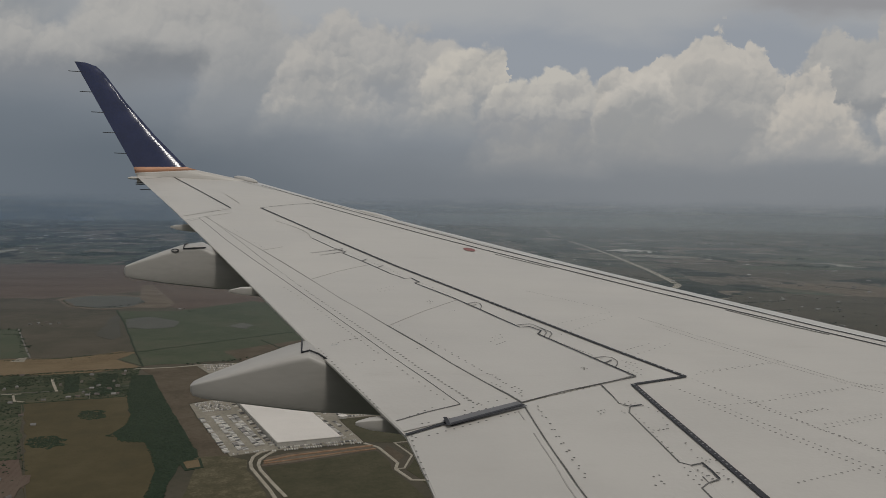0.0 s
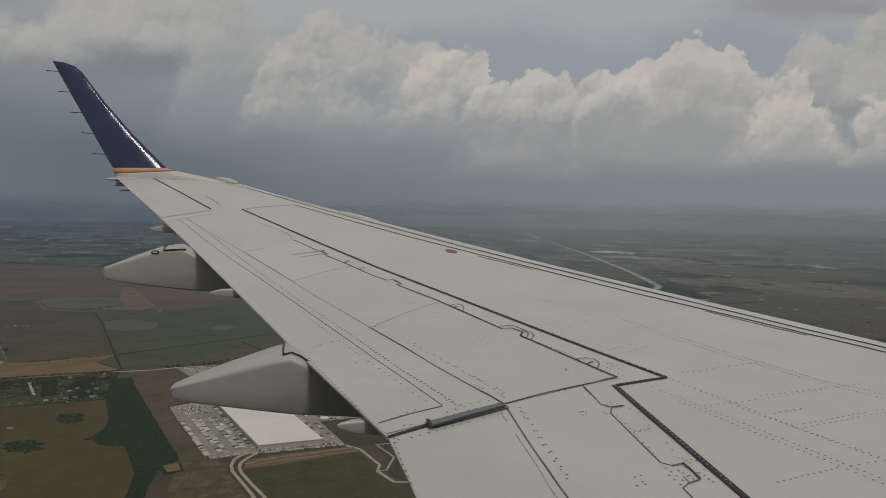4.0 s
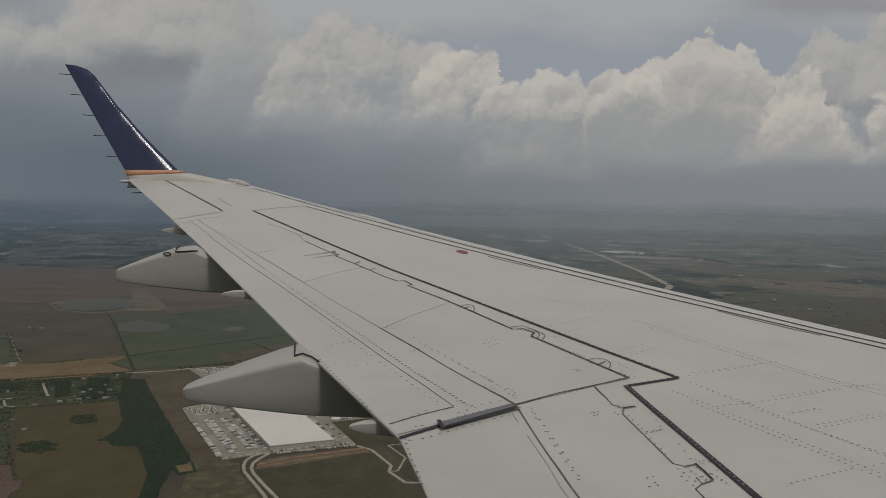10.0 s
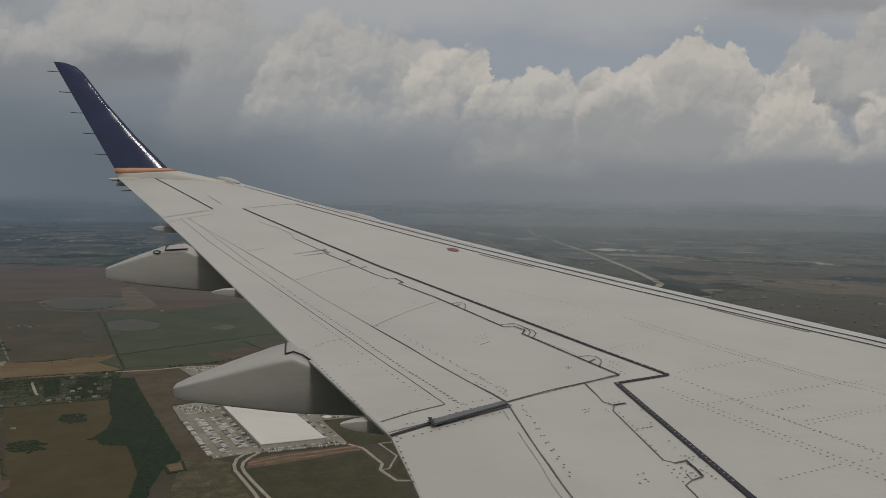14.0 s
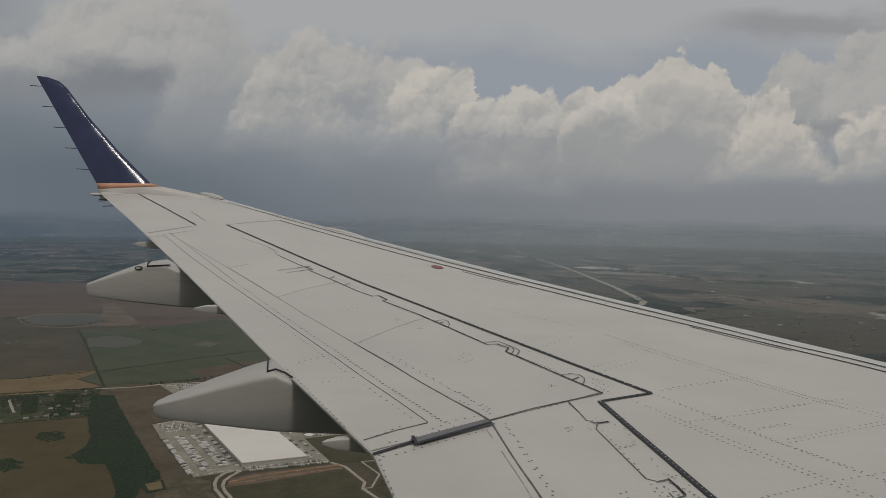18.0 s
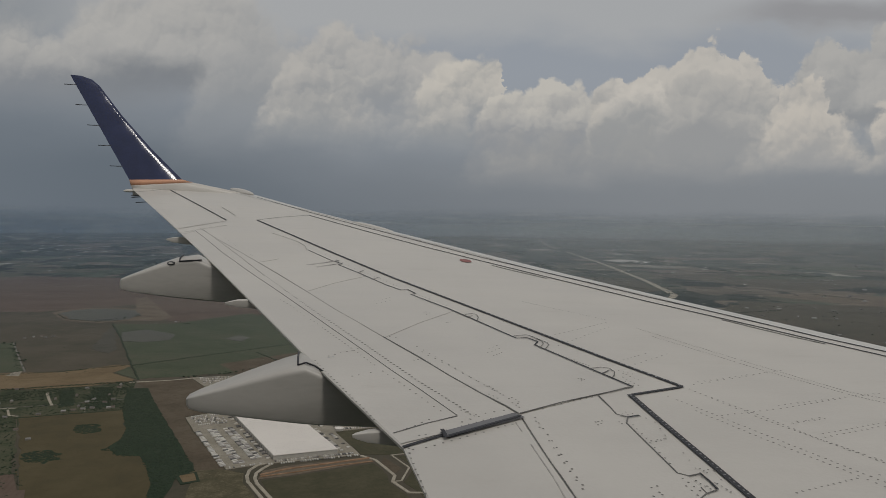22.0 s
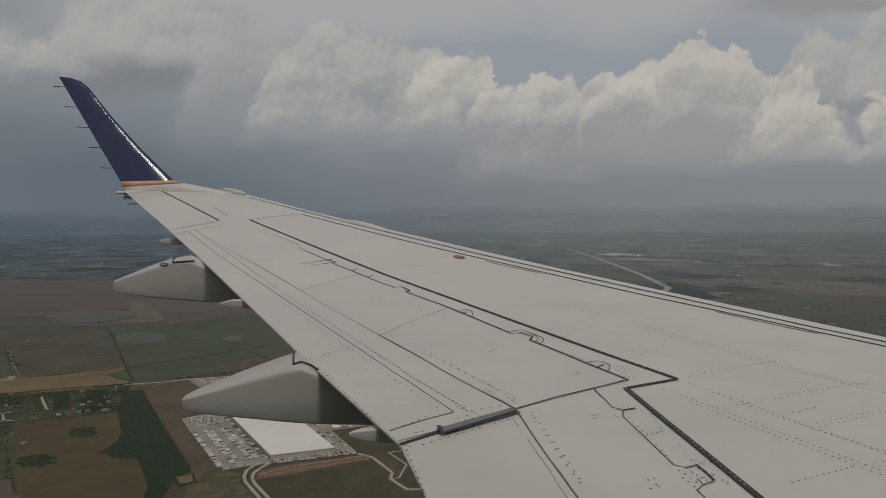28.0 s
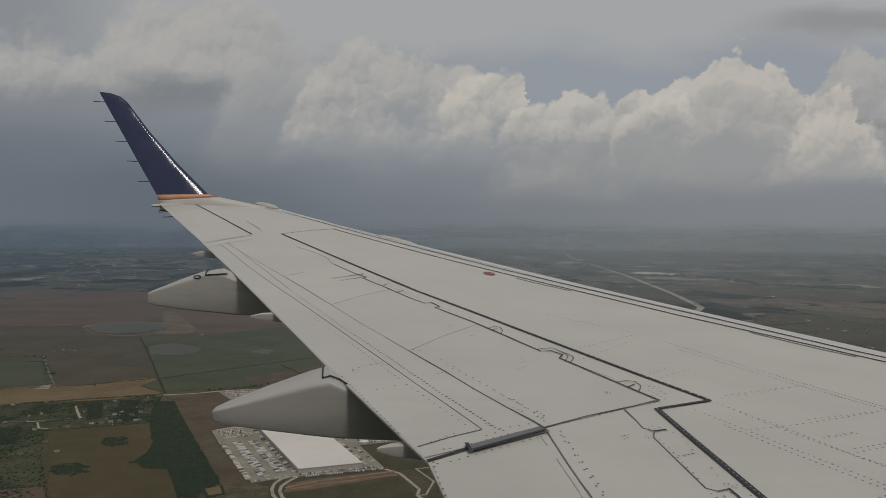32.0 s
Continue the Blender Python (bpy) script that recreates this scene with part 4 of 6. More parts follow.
def patchwork():
    """Farmland to the horizon: fields of many colours with darker woods and paler stubble."""
    def build(n, b):
        p = n.add("ShaderNodeTexCoord").outputs["Object"]
        warp = n.vec("ADD", p, n.scale(n.xyz(n.noise(p, 0.004, 3.0), n.noise(n.vec("ADD", p, (900, 40, 0)), 0.004, 3.0), 0.0), 90.0))
        turned = n.add("ShaderNodeMapping")
        turned.inputs["Rotation"].default_value = (0, 0, radians(14))
        n.put(turned.inputs[0], warp)

        def cells(size, squash):
            v = n.add("ShaderNodeTexVoronoi", distance="CHEBYCHEV", feature="F1")
            v.inputs["Randomness"].default_value = 0.75
            v.inputs["Scale"].default_value = 1.0 / size
            n.put(v.inputs["Vector"], n.vec("MULTIPLY", turned.outputs[0], (1.0, squash, 0.0)))
            s = n.add("ShaderNodeSeparateColor")
            n.put(s.inputs[0], v.outputs["Color"])
            return s.outputs[0], s.outputs[1]
        r1, r2 = cells(75.0, 0.8)
        r3, r4 = cells(240.0, 0.7)
        grass = n.ramp(r1, [(0.0, (0.038, 0.050, 0.044)), (0.28, (0.084, 0.103, 0.076)), (0.5, (0.125, 0.120, 0.092)), (0.66, (0.211, 0.170, 0.138)), (0.80, (0.064, 0.079, 0.064)), (0.93, (0.36, 0.335, 0.285))], "CONSTANT")
        wide = n.ramp(r3, [(0.0, (0.058, 0.072, 0.057)), (0.35, (0.113, 0.113, 0.087)), (0.6, (0.166, 0.137, 0.113)), (0.8, (0.067, 0.082, 0.064))], "CONSTANT")
        c = n.mix(n.smooth(r4, 0.35, 0.6), grass, wide)
        c = n.mix(n.smooth(r2, 0.2, 0.9, 0.0, 0.35), c, (0.084, 0.080, 0.065))
        wood = n.noise(n.vec("MULTIPLY", warp, (1.0, 0.55, 1.0)), 0.0085, 4.0, 0.62)
        c = n.mix(n.smooth(wood, 0.52, 0.57), c, (0.022, 0.030, 0.027))
        fleck = n.noise(p, 0.02, 2.0, 0.5)
        c = n.mix(n.smooth(fleck, 0.40, 0.62, 0.0, 0.55), c, n.mix(1.0, c, (0.45, 0.5, 0.45), "MULTIPLY"))
        n.put(b.inputs["Base Color"], c)
    return material("farmland", build, Roughness=0.95, **{"Specular IOR Level": 0.05})


LAND = patchwork()
GRASS = soil("meadow_grass", [(0.053, 0.066, 0.041), (0.068, 0.082, 0.052), (0.086, 0.089, 0.061)], 0.02)
DULL = soil("dry_pasture", [(0.057, 0.055, 0.039), (0.081, 0.072, 0.053), (0.101, 0.087, 0.066)], 0.012)
BROWN = soil("reddish_ploughed_soil", [(0.084, 0.061, 0.049), (0.112, 0.081, 0.064), (0.130, 0.100, 0.078)], 0.010, stretch=(0.5, 2.0, 1), rows=0.12)
TAN = soil("ochre_stubble", [(0.132, 0.097, 0.057), (0.165, 0.121, 0.071), (0.19, 0.143, 0.088)], 0.03)
MUD = soil("brown_marsh", [(0.064, 0.056, 0.033), (0.083, 0.069, 0.038), (0.098, 0.082, 0.047)], 0.014)
SCRUB = soil("dark_scrub", [(0.022, 0.032, 0.020), (0.042, 0.054, 0.030), (0.060, 0.064, 0.040), (0.092, 0.088, 0.060)], 0.085)
LAWN = soil("rough_lawn", [(0.048, 0.060, 0.034), (0.068, 0.072, 0.044), (0.094, 0.088, 0.060)], 0.05)
WOODFLOOR = soil("wood_floor", [(0.024, 0.036, 0.024), (0.032, 0.046, 0.030), (0.040, 0.054, 0.034)], 0.06)
BARE = soil("bare_soil", [(0.105, 0.080, 0.060), (0.145, 0.115, 0.085), (0.18, 0.15, 0.115)], 0.05)
APRON = soil("pale_concrete_apron", [(0.21, 0.19, 0.15), (0.26, 0.235, 0.19), (0.32, 0.29, 0.24)], 0.06, 0.85)
ROADTOP = soil("worn_grey_road", [(0.12, 0.112, 0.10), (0.155, 0.147, 0.13), (0.185, 0.175, 0.16)], 0.1, 0.85)
CHALK = soil("pale_chalk_ground", [(0.42, 0.40, 0.36), (0.52, 0.50, 0.45), (0.62, 0.60, 0.55)], 0.02)
EARTH = soil("dark_brown_earth", [(0.074, 0.059, 0.042), (0.100, 0.080, 0.057), (0.124, 0.102, 0.075)], 0.05)
CLAY = soil("orange_clay", [(0.17, 0.105, 0.062), (0.25, 0.155, 0.095), (0.36, 0.24, 0.16)], 0.2)
PALE = soil("pale_gravel", [(0.27, 0.245, 0.195), (0.35, 0.315, 0.255), (0.42, 0.38, 0.31)], 0.2)
WATER = plain("grey_pond_water", (0.084, 0.084, 0.070), 0.6, 0.2, 0.02, spec=0.10)
WET = soil("wet_low_ground", [(0.056, 0.056, 0.044), (0.072, 0.068, 0.054), (0.082, 0.078, 0.064)], 0.02, 0.8)
OLIVE = soil("olive_rough_grass", [(0.056, 0.055, 0.033), (0.072, 0.067, 0.041), (0.092, 0.083, 0.053)], 0.05)
SCRUFF = soil("yellowed_rough_grass", [(0.066, 0.061, 0.037), (0.096, 0.085, 0.053), (0.165, 0.140, 0.092)], 0.11)
ROOF = soil("white_membrane_roof", [(0.64, 0.60, 0.55), (0.69, 0.645, 0.595), (0.73, 0.685, 0.63)], 0.02, 0.6)
CLAD = plain("pale_wall_cladding", (0.42, 0.40, 0.36), 0.7, 0.1, 0.5)
TOWNPALE = random_tint("pale_far_buildings", [(0.42, 0.42, 0.38), (0.24, 0.25, 0.22), (0.32, 0.31, 0.27), (0.60, 0.58, 0.53), (0.20, 0.21, 0.19)], 0.8, 0.1)
LEAF = random_tint("dark_foliage", [(0.034, 0.051, 0.034), (0.040, 0.058, 0.038), (0.046, 0.064, 0.040), (0.037, 0.055, 0.039)], 0.95, 0.05, 0.3)


def laid(ob, label, category, kind="structure"):
    """Puts a piece of the country under the aircraft."""
    ob.matrix_world = COUNTRY
    return tagged(ob, label, category, kind=kind)


# ground sheet out to the horizon
bm = bmesh.new()
bmesh.ops.create_circle(bm, cap_ends=True, segments=96, radius=4920)
laid(link("ground", bm, LAND), "dim patchwork farmland reaching to the hazy horizon", "ground")

# low folds of land on the skyline
def skyline(name, a0, a1, dist, height, label):
    """A long low wooded rise: bearings in degrees from outboard towards the nose."""
    rings = []
    k = 40
    for i in range(k + 1):
        a = radians(a0 + (a1 - a0) * i / k)
        fade = math.sin(math.pi * i / k) ** 0.5
        h = height * fade * (0.6 + 0.8 * noise.noise(Vector((i * 0.35, dist * 0.01, 0))))
        d = dist
        rings.append([(math.sin(a) * (d + q), math.cos(a) * (d + q), z) for q, z in ((-160, -1), (-60, max(0.3, h) * 0.8), (0, max(0.4, h)), (120, -1))])
    laid(link(name, loft(rings, closed=False), WOODFLOOR, smooth=True), label, "hill")


skyline("ridge", 2, 26, 4500, 9, "long low dark wooded rise")
skyline("ridge", -22, -6, 4400, 3, "low dark wooded rise")


def ragged(line, step=9.0, wob=1.4, closed=True):
    """A line with its sides broken up unevenly."""
    out = []
    n = len(line)
    for i in range(n if closed else n - 1):
        a, b = Vector(line[i]).to_2d(), Vector(line[(i + 1) % n]).to_2d()
        k = max(1, min(40, int((b - a).length / step)))
        for j in range(k):
            p = a.lerp(b, j / k)
            w = wob * min(1.0, (b - a).length / 30)
            out.append((p.x + w * noise.noise(Vector((p.x * 0.11, p.y * 0.11, 1.0))), p.y + 2 * w * noise.noise(Vector((p.x * 0.13, p.y * 0.13, 9.0)))))
    if not closed:
        out.append(tuple(line[-1]))
    return out


def slab(name, line, lift, mat, label, category, wob=1.4):
    pts = ragged(line, wob=wob)
    bm = bmesh.new()
    lo, hi = [bm.verts.new((x, y, -0.2)) for x, y in pts], [bm.verts.new((x, y, lift)) for x, y in pts]
    bm.faces.new(hi)
    for i in range(len(pts)):
        j = (i + 1) % len(pts)
        bm.faces.new((lo[i], lo[j], hi[j], hi[i]))
    bmesh.ops.recalc_face_normals(bm, faces=bm.faces)
    return laid(link(name, bm, mat), label, category)


def lane(name, line, width, lift, mat, label, category="road"):
    pts = [Vector(p).to_2d() for p in line]
    bm = bmesh.new()
    rows = []
    for i, p in enumerate(pts):
        t = (pts[min(len(pts) - 1, i + 1)] - pts[max(0, i - 1)]).normalized()
        s = Vector((-t.y, t.x)) * width / 2
        rows.append([bm.verts.new((p.x + k * s.x, p.y + k * s.y, z)) for k, z in ((-1.15, -0.1), (-1, lift), (1, lift), (1.15, -0.1))])
    for a, b in zip(rows, rows[1:]):
        for j in range(3):
            bm.faces.new((a[j], a[j + 1], b[j + 1], b[j]))
    bmesh.ops.recalc_face_normals(bm, faces=bm.faces)
    return laid(link(name, bm, mat), label, category)


slab_base = [(-760, 1080), (-400, 1090), (160, 1080), (330, 560), (260, 240), (-420, 240)]
VILLAGE = [(-190, 553), (-146, 568), (-90, 571), (-62, 584), (-56, 500), (-112, 492), (-80, 365), (-66, 313), (-135, 300), (-150, 420)]
WOODSTRIP = [(-64, 560), (-50.6, 558), (-40, 515), (-27, 465), (-14.3, 417), (-3.5, 374), (-11, 364), (-13, 341), (-10, 280), (-20, 280), (-20, 358), (-31, 401), (-44, 407), (-50, 419), (-46, 434), (-47, 456), (-56, 496)]
MUDFLAT = [(-112, 492), (-56, 500), (-47, 456), (-31, 401), (-15.4, 341), (-7, 290), (-54, 290), (-72, 352)]
slab("field", slab_base, 0.05, DULL, "dull green country round the fields", "field", 4)
slab("field", [(-668, 1540), (-370, 1563), (-10, 1461), (80, 1034), (-7, 921), (-74, 901), (-139, 1080), (-240, 1012), (-447, 1030), (-700, 1060)], 0.10, BROWN, "wide reddish-brown ploughed field", "field", 6)
slab("field", [(-447, 1030), (-232, 1005), (-137, 1067), (-85, 783), (-71, 616), (-137, 610), (-261, 598), (-420, 600)], 0.14, DULL, "dull brown-green pasture", "field", 4)
slab("field", [(-135, 890), (-70, 884), (5, 965), (60, 900), (80, 760), (52, 731), (67, 640), (15, 606), (-61, 590), (-75, 644), (-109, 793)], 0.18, GRASS, "dark green meadow behind the stubble", "field", 3)
slab("field", [(-320, 770), (-197, 774), (-149, 634), (-245, 622), (-330, 610)], 0.20, GRASS, "dark green field by a farm track", "field")
slab("field", [(-150, 1150), (-140, 1172), (-80, 944), (-88, 911), (-136, 918), (-128, 1000)], 0.22, BARE, "bare brown patch beside the pond", "field")
slab("field", [(-251, 610), (-164, 627), (-145, 629), (-123, 625), (-105, 637), (-88, 650), (-74, 644), (-84, 617), (-63, 587), (-90, 573), (-111, 569), (-146, 570), (-230, 540), (-330, 515), (-330, 580)], 0.26, TAN, "long strip of ochre stubble", "field")
slab("scrubland", VILLAGE, 0.16, SCRUB, "dark scrubby land with scattered homes", "scrubland", 3)
slab("marsh", MUDFLAT, 0.24, MUD, "flat muddy brown marsh with tree islands", "marsh", 3)
slab("wood_ground", WOODSTRIP, 0.28, WOODFLOOR, "dark ground of a narrow wood", "ground", 2)
slab("field", [(-115.8, 512.2), (-87.8, 520.8), (-76.3, 494.1), (-109.5, 484.0)], 0.22, LAWN, "rough pale-green paddock by the village", "field", 1)
slab("field", [(-118, 400), (-116, 450), (-105.3, 464.8), (-98.6, 441.2), (-85.5, 387.3)], 0.22, LAWN, "rough pasture dotted with bushes", "field", 3)
slab("field", [(-105.1, 340), (-104.4, 381), (-96.9, 384.1), (-83.3, 382.8), (-70, 345)], 0.26, BROWN, "small reddish ploughed plot", "field", 1)
slab("field", [(-170, 505), (-146, 530), (-131, 514), (-146, 490)], 0.22, LAWN, "rough pale-green paddock by the village", "field", 2)
slab("field", [(-82, 617), (-76, 640), (-68, 612), (-62, 590)], 0.30, GRASS, "green corner beside the stubble", "field", 1.5)
slab("yard", [(-157.6, 617.8), (-155.2, 631.9), (-150.4, 633.5), (-147.4, 615.7)], 0.30, APRON, "pale farm yard by a track", "yard", 0.6)
# hedge lines
for line in ([(-135, 894), (-109, 793), (-75, 645), (-61, 588)], [(-74, 645), (-10, 690), (52, 731), (130, 770)], [(20, 690), (40, 640), (70, 690)], [(-113, 490), (-85, 494), (-57, 499)]):
    lane("hedge_strip", ragged(line, 6.0, 1.2, False), 1.3, 0.36, WOODFLOOR, "thin dark overgrown hedge line", "hedge")
# ponds
bank = [(-212, 996), (-198, 1026), (-167, 1037), (-130, 1011), (-117, 965), (-125, 926), (-153, 913), (-186, 935)]
slab("pond_bank", [(-165 + (x + 165) * 1.22, 972 + (y - 972) * 1.2) for x, y in bank], 0.26, BARE, "pale bare bank round a pond", "bank", 3)
slab("pond", bank, 0.34, WATER, "still grey pond in a ploughed field", "pond", 3)
slab("pond", [(-114, 826), (-91, 840), (-61, 807), (-61, 771), (-83, 759), (-104, 770)], 0.32, WATER, "small grey pond in a meadow", "pond", 3)
slab("pond", [(-122, 727), (-131, 849), (-126, 860), (-100, 723), (-104, 701)], 0.32, WET, "narrow wet hollow in a pasture", "hollow", 3)
slab("pond", [(-12, 770), (0, 790), (12, 775), (4, 750)], 0.32, WATER, "tiny grey pond in a meadow", "pond", 2)
# lanes
lane("road", [(-112, 487), (-92.5, 422), (-72, 352), (-54, 295)], 0.55, 0.34, DULL, "pale narrow lane beside the marsh")
lane("road", [(-113, 554.8), (-107, 536), (-100.6, 517.6)], 1.6, 0.33, PALE, "short pale village lane")
lane("driveway", [(-123.6, 511), (-118.5, 496.3), (-112.5, 493.5)], 1.3, 0.33, PALE, "pale bent driveway", "driveway")
lane("driveway", [(-131, 514), (-120, 514.5)], 1.0, 0.33, PALE, "short pale driveway", "driveway")
lane("driveway", [(-80.3, 511.8), (-77, 494.2)], 0.7, 0.33, PALE, "short pale driveway", "driveway")
lane("road", [(-197, 774), (-172, 700), (-148, 632)], 1.3, 0.33, ROADTOP, "pale farm track")
lane("road", [(-250, 500), (-172, 512), (-101, 519), (-60, 528)], 0.6, 0.30, ROADTOP, "narrow village lane")
lane("highway", [(1700, 4800), (1184, 3173), (1057, 2659), (872, 1882), (736, 1386), (671, 1176), (648, 1110), (622, 1072), (585, 1048), (540, 1030)], 10, 0.3, PALE, "pale highway that bends away across farmland", "highway")
slab("yard", [(930, 2020), (1010, 2080), (1080, 1960), (985, 1900)], 0.3, CHALK, "pale sandy works beside the highway", "yard", 4)
slab("field", [(640, 1500), (730, 1420), (660, 1180), (560, 1120), (520, 1300)], 0.1, DULL, "dull brown field inside the highway bend", "field", 5)
slab("field", [(800, 1500), (1100, 1560), (1250, 1250), (900, 1150)], 0.1, DULL, "broad brown-green field beyond the highway", "field", 8)
slab("field", [(780, 1100), (960, 1120), (1000, 960), (850, 930)], 0.12, BARE, "pale bare field beyond the town", "field", 5)
for x, y, w, h in ((1951, 2622, 46, 30), (1351, 2677, 40, 24), (1500, 2500, 22, 9), (-500, 2900, 40, 30), (-820, 2500, 30, 22)):
    slab("works", [(x - w, y - h), (x + w, y - h - 6), (x + w, y + h), (x - w, y + h + 6)], 0.3, APRON, "pale bare works in the distance", "works", 2)
slab("field", [(950, 1640), (1180, 1620), (1170, 1560), (960, 1580)], 0.16, BARE, "bare pinkish-brown field beyond the highway", "field", 5)
slab("field", [(470, 620), (540, 860), (700, 1010), (860, 930), (900, 620)], 0.10, DULL, "wide dull olive pasture with hedges", "field", 8)
lane("road", [(620, 1400), (760, 1360), (1100, 1290), (1180, 1262)], 2.2, 0.3, ROADTOP, "straight pale country road")
lane("road", [(900, 2000), (1300, 1900), (1620, 1790)], 3.2, 0.3, ROADTOP, "straight pale country road")
lane("road", [(820, 1640), (700, 1750), (500, 1900)], 4, 0.3, PALE, "pale country road that leaves the highway")
slab("field", [(980, 1480), (1200, 1440), (1180, 1360), (960, 1390)], 0.18, GRASS, "deep green field by a country road", "field", 5)
slab("field", [(700, 960), (840, 930), (860, 860), (690, 880)], 0.18, DULL, "dull stubble among pastures", "field", 3)
slab("field", [(1150, 2200), (1500, 2120), (1460, 2020), (1120, 2080)], 0.2, BARE, "bare pale field far beyond the highway", "field", 8)
slab("field", [(1250, 1760), (1560, 1700), (1540, 1600), (1240, 1650)], 0.2, GRASS, "deep green field far beyond the highway", "field", 8)

# ---- the country passed before: a village along a straight road, fields and a great wood ----
OLDVILLAGE = [(-280, 493), (-244, 506), (-219, 456), (-185, 450), (-181, 437), (-140, 429), (-137, 383), (-160, 379), (-154, 332), (-160, 319), (-234, 334)]
GREATWOOD = [(-636, 922), (-572, 893), (-521, 824), (-506, 720), (-494, 596), (-478, 574), (-448, 551), (-436, 568), (-416, 556), (-387, 561), (-392, 494), (-390, 435), (-418, 418), (-428, 415), (-444, 462), (-456, 504), (-504, 497)]
ROUGH = [(-137, 434), (-114, 430), (-98, 370), (-82, 316), (-147, 316), (-156, 361), (-137, 378)]
slab("scrubland", OLDVILLAGE, 0.36, SCRUB, "dark plots of a scattered village", "scrubland", 3)
slab("field", [(-300, 742), (-222, 730), (-190, 640), (-182, 600), (-195, 572), (-206, 547), (-240, 630)], 0.36, GRASS, "wide dull green pasture behind the village", "field", 4)
slab("scrubland", ROUGH, 0.36, OLIVE, "rough green scrub dotted with bushes", "scrubland", 4)
for line in [[(-201, 441), (-183, 441), (-180, 415), (-195, 416)], [(-176, 415), (-152, 417), (-153, 400), (-172, 399)], [(-195, 406), (-178, 405), (-178, 396), (-192, 394)], [(-210, 500), (-198, 505), (-194, 486), (-205, 482)]]:
    slab("yard", line, 0.44, PALE, "pale sandy lot in the village", "yard", 1)
slab("field", [(-206, 543), (-194, 562), (-157, 579), (-185, 510), (-196, 512)], 0.40, TAN, "curved strip of ochre stubble", "field", 2)
for line in ([(-343, 712), (-281, 716), (-255, 684), (-260, 584), (-309, 592)], [(-253, 552), (-218, 567), (-204, 514), (-222, 510), (-248, 522)], [(-96, 357), (-71, 361), (-70, 325), (-92, 326)], [(-335, 376), (-297, 380), (-285, 327), (-286, 314), (-320, 322)], [(-329, 551), (-300, 546), (-297, 439), (-302, 435)], [(-401, 329), (-347, 330), (-294, 348), (-291, 295), (-398, 310)]):
    slab("field", line, 0.40, BROWN, "dark reddish ploughed field", "field", 3)
for line in ([(-345, 399), (-327, 402), (-321, 373), (-338, 372)], [(-306, 419), (-286, 421), (-285, 382), (-307, 382)]):
    slab("field", line, 0.42, BARE, "pale stubble by a farm road", "field", 2)
slab("yard", [(-251, 367), (-234, 372), (-233, 350), (-248, 350)], 0.42, CLAY, "raw reddish building ground", "yard", 1)
slab("wood_ground", GREATWOOD, 0.38, WOODFLOOR, "dark ground of a great wood", "ground", 6)
slab("field", [(-500, 628), (-486, 689), (-418, 680), (-396, 582), (-442, 558), (-476, 583)], 0.44, GRASS, "bright green clearing at the wood's edge", "field", 4)
slab("field", [(-477, 413), (-433, 410), (-420, 377), (-402, 314), (-449, 322)], 0.40, OLIVE, "wide olive pasture", "field", 4)
slab("yard", [(-422, 607), (-413, 610), (-412, 593), (-421, 592)], 0.48, PALE, "pale yard of a lone farm", "yard", 1)
for line, wide in (([(-274, 794), (-224, 607), (-188, 475), (-166, 384), (-150, 315)], 1.5), ([(-218, 418), (-210, 389), (-194, 327)], 0.9), ([(-152, 325), (-129, 334), (-115, 342), (-98, 360), (-90, 374)], 0.6), ([(-154, 460), (-138, 392)], 0.8), ([(-366, 675), (-337, 580), (-313, 493), (-285, 382)], 1.3), ([(-350, 366), (-325, 374), (-285, 382)], 1.0), ([(-449, 482), (-419, 376), (-402, 314)], 1.3)):
    lane("road", line, wide, 0.50, ROADTOP, "straight pale country road")

# ---- the warehouse yard ----
YARD = [(-24, 586), (83, 590), (108, 438), (66, 428), (75, 384), (29, 378), (11, 372.5), (-10, 443), (-17.5, 474), (-4, 482), (-9, 547)]
slab("yard", YARD, 0.30, APRON, "pale concrete yard of a warehouse", "yard", 0.4)
lane("road", [(28.6, 378.8), (24.7, 376.0), (21.6, 370), (20.6, 362), (21.3, 354), (25.2, 340.2), (29.5, 325), (34, 305)], 1.5, 0.36, PALE, "pale curving access road")
lane("road", [(32, 378), (27.6, 371.2), (24.8, 365), (24.2, 358), (25.4, 350.4), (30.0, 335), (36, 316)], 1.5, 0.37, PALE, "pale access road beside its twin")
lane("road", [(-66, 580), (-39.5, 582), (-24, 588), (24, 592), (83, 595.5), (175, 600), (330, 606)], 1.7, 0.38, PALE, "straight pale road along the yard")
lane("road", [(78.6, 595), (86, 558), (98, 500), (111, 433), (119, 386)], 1.5, 0.39, PALE, "pale works road beside the yard")
lane("road", [(119, 386), (104, 383), (90.2, 380.8), (95.6, 360), (89, 342.5), (84.7, 342)], 0.9, 0.36, PALE, "pale angular track")
lane("road", [(75.2, 382.6), (81.3, 374.7), (84.6, 361), (87.1, 350), (84.9, 342), (89.7, 327), (98, 325)], 1.5, 0.38, PALE, "pale works road past the earthworks")
lane("road", [(92.7, 594), (114.8, 488), (117.4, 464), (114.4, 446), (107.8, 438)], 1.3, 0.40, PALE, "pale loop road round a lot")
lane("road", [(99.6, 593.7), (111.9, 538), (119, 527), (133.3, 525.2)], 1.0, 0.37, PALE, "short pale spur road")
lane("road", [(111.2, 429.5), (131, 431), (149.3, 438)], 0.8, 0.36, PALE, "narrow track to a hut")
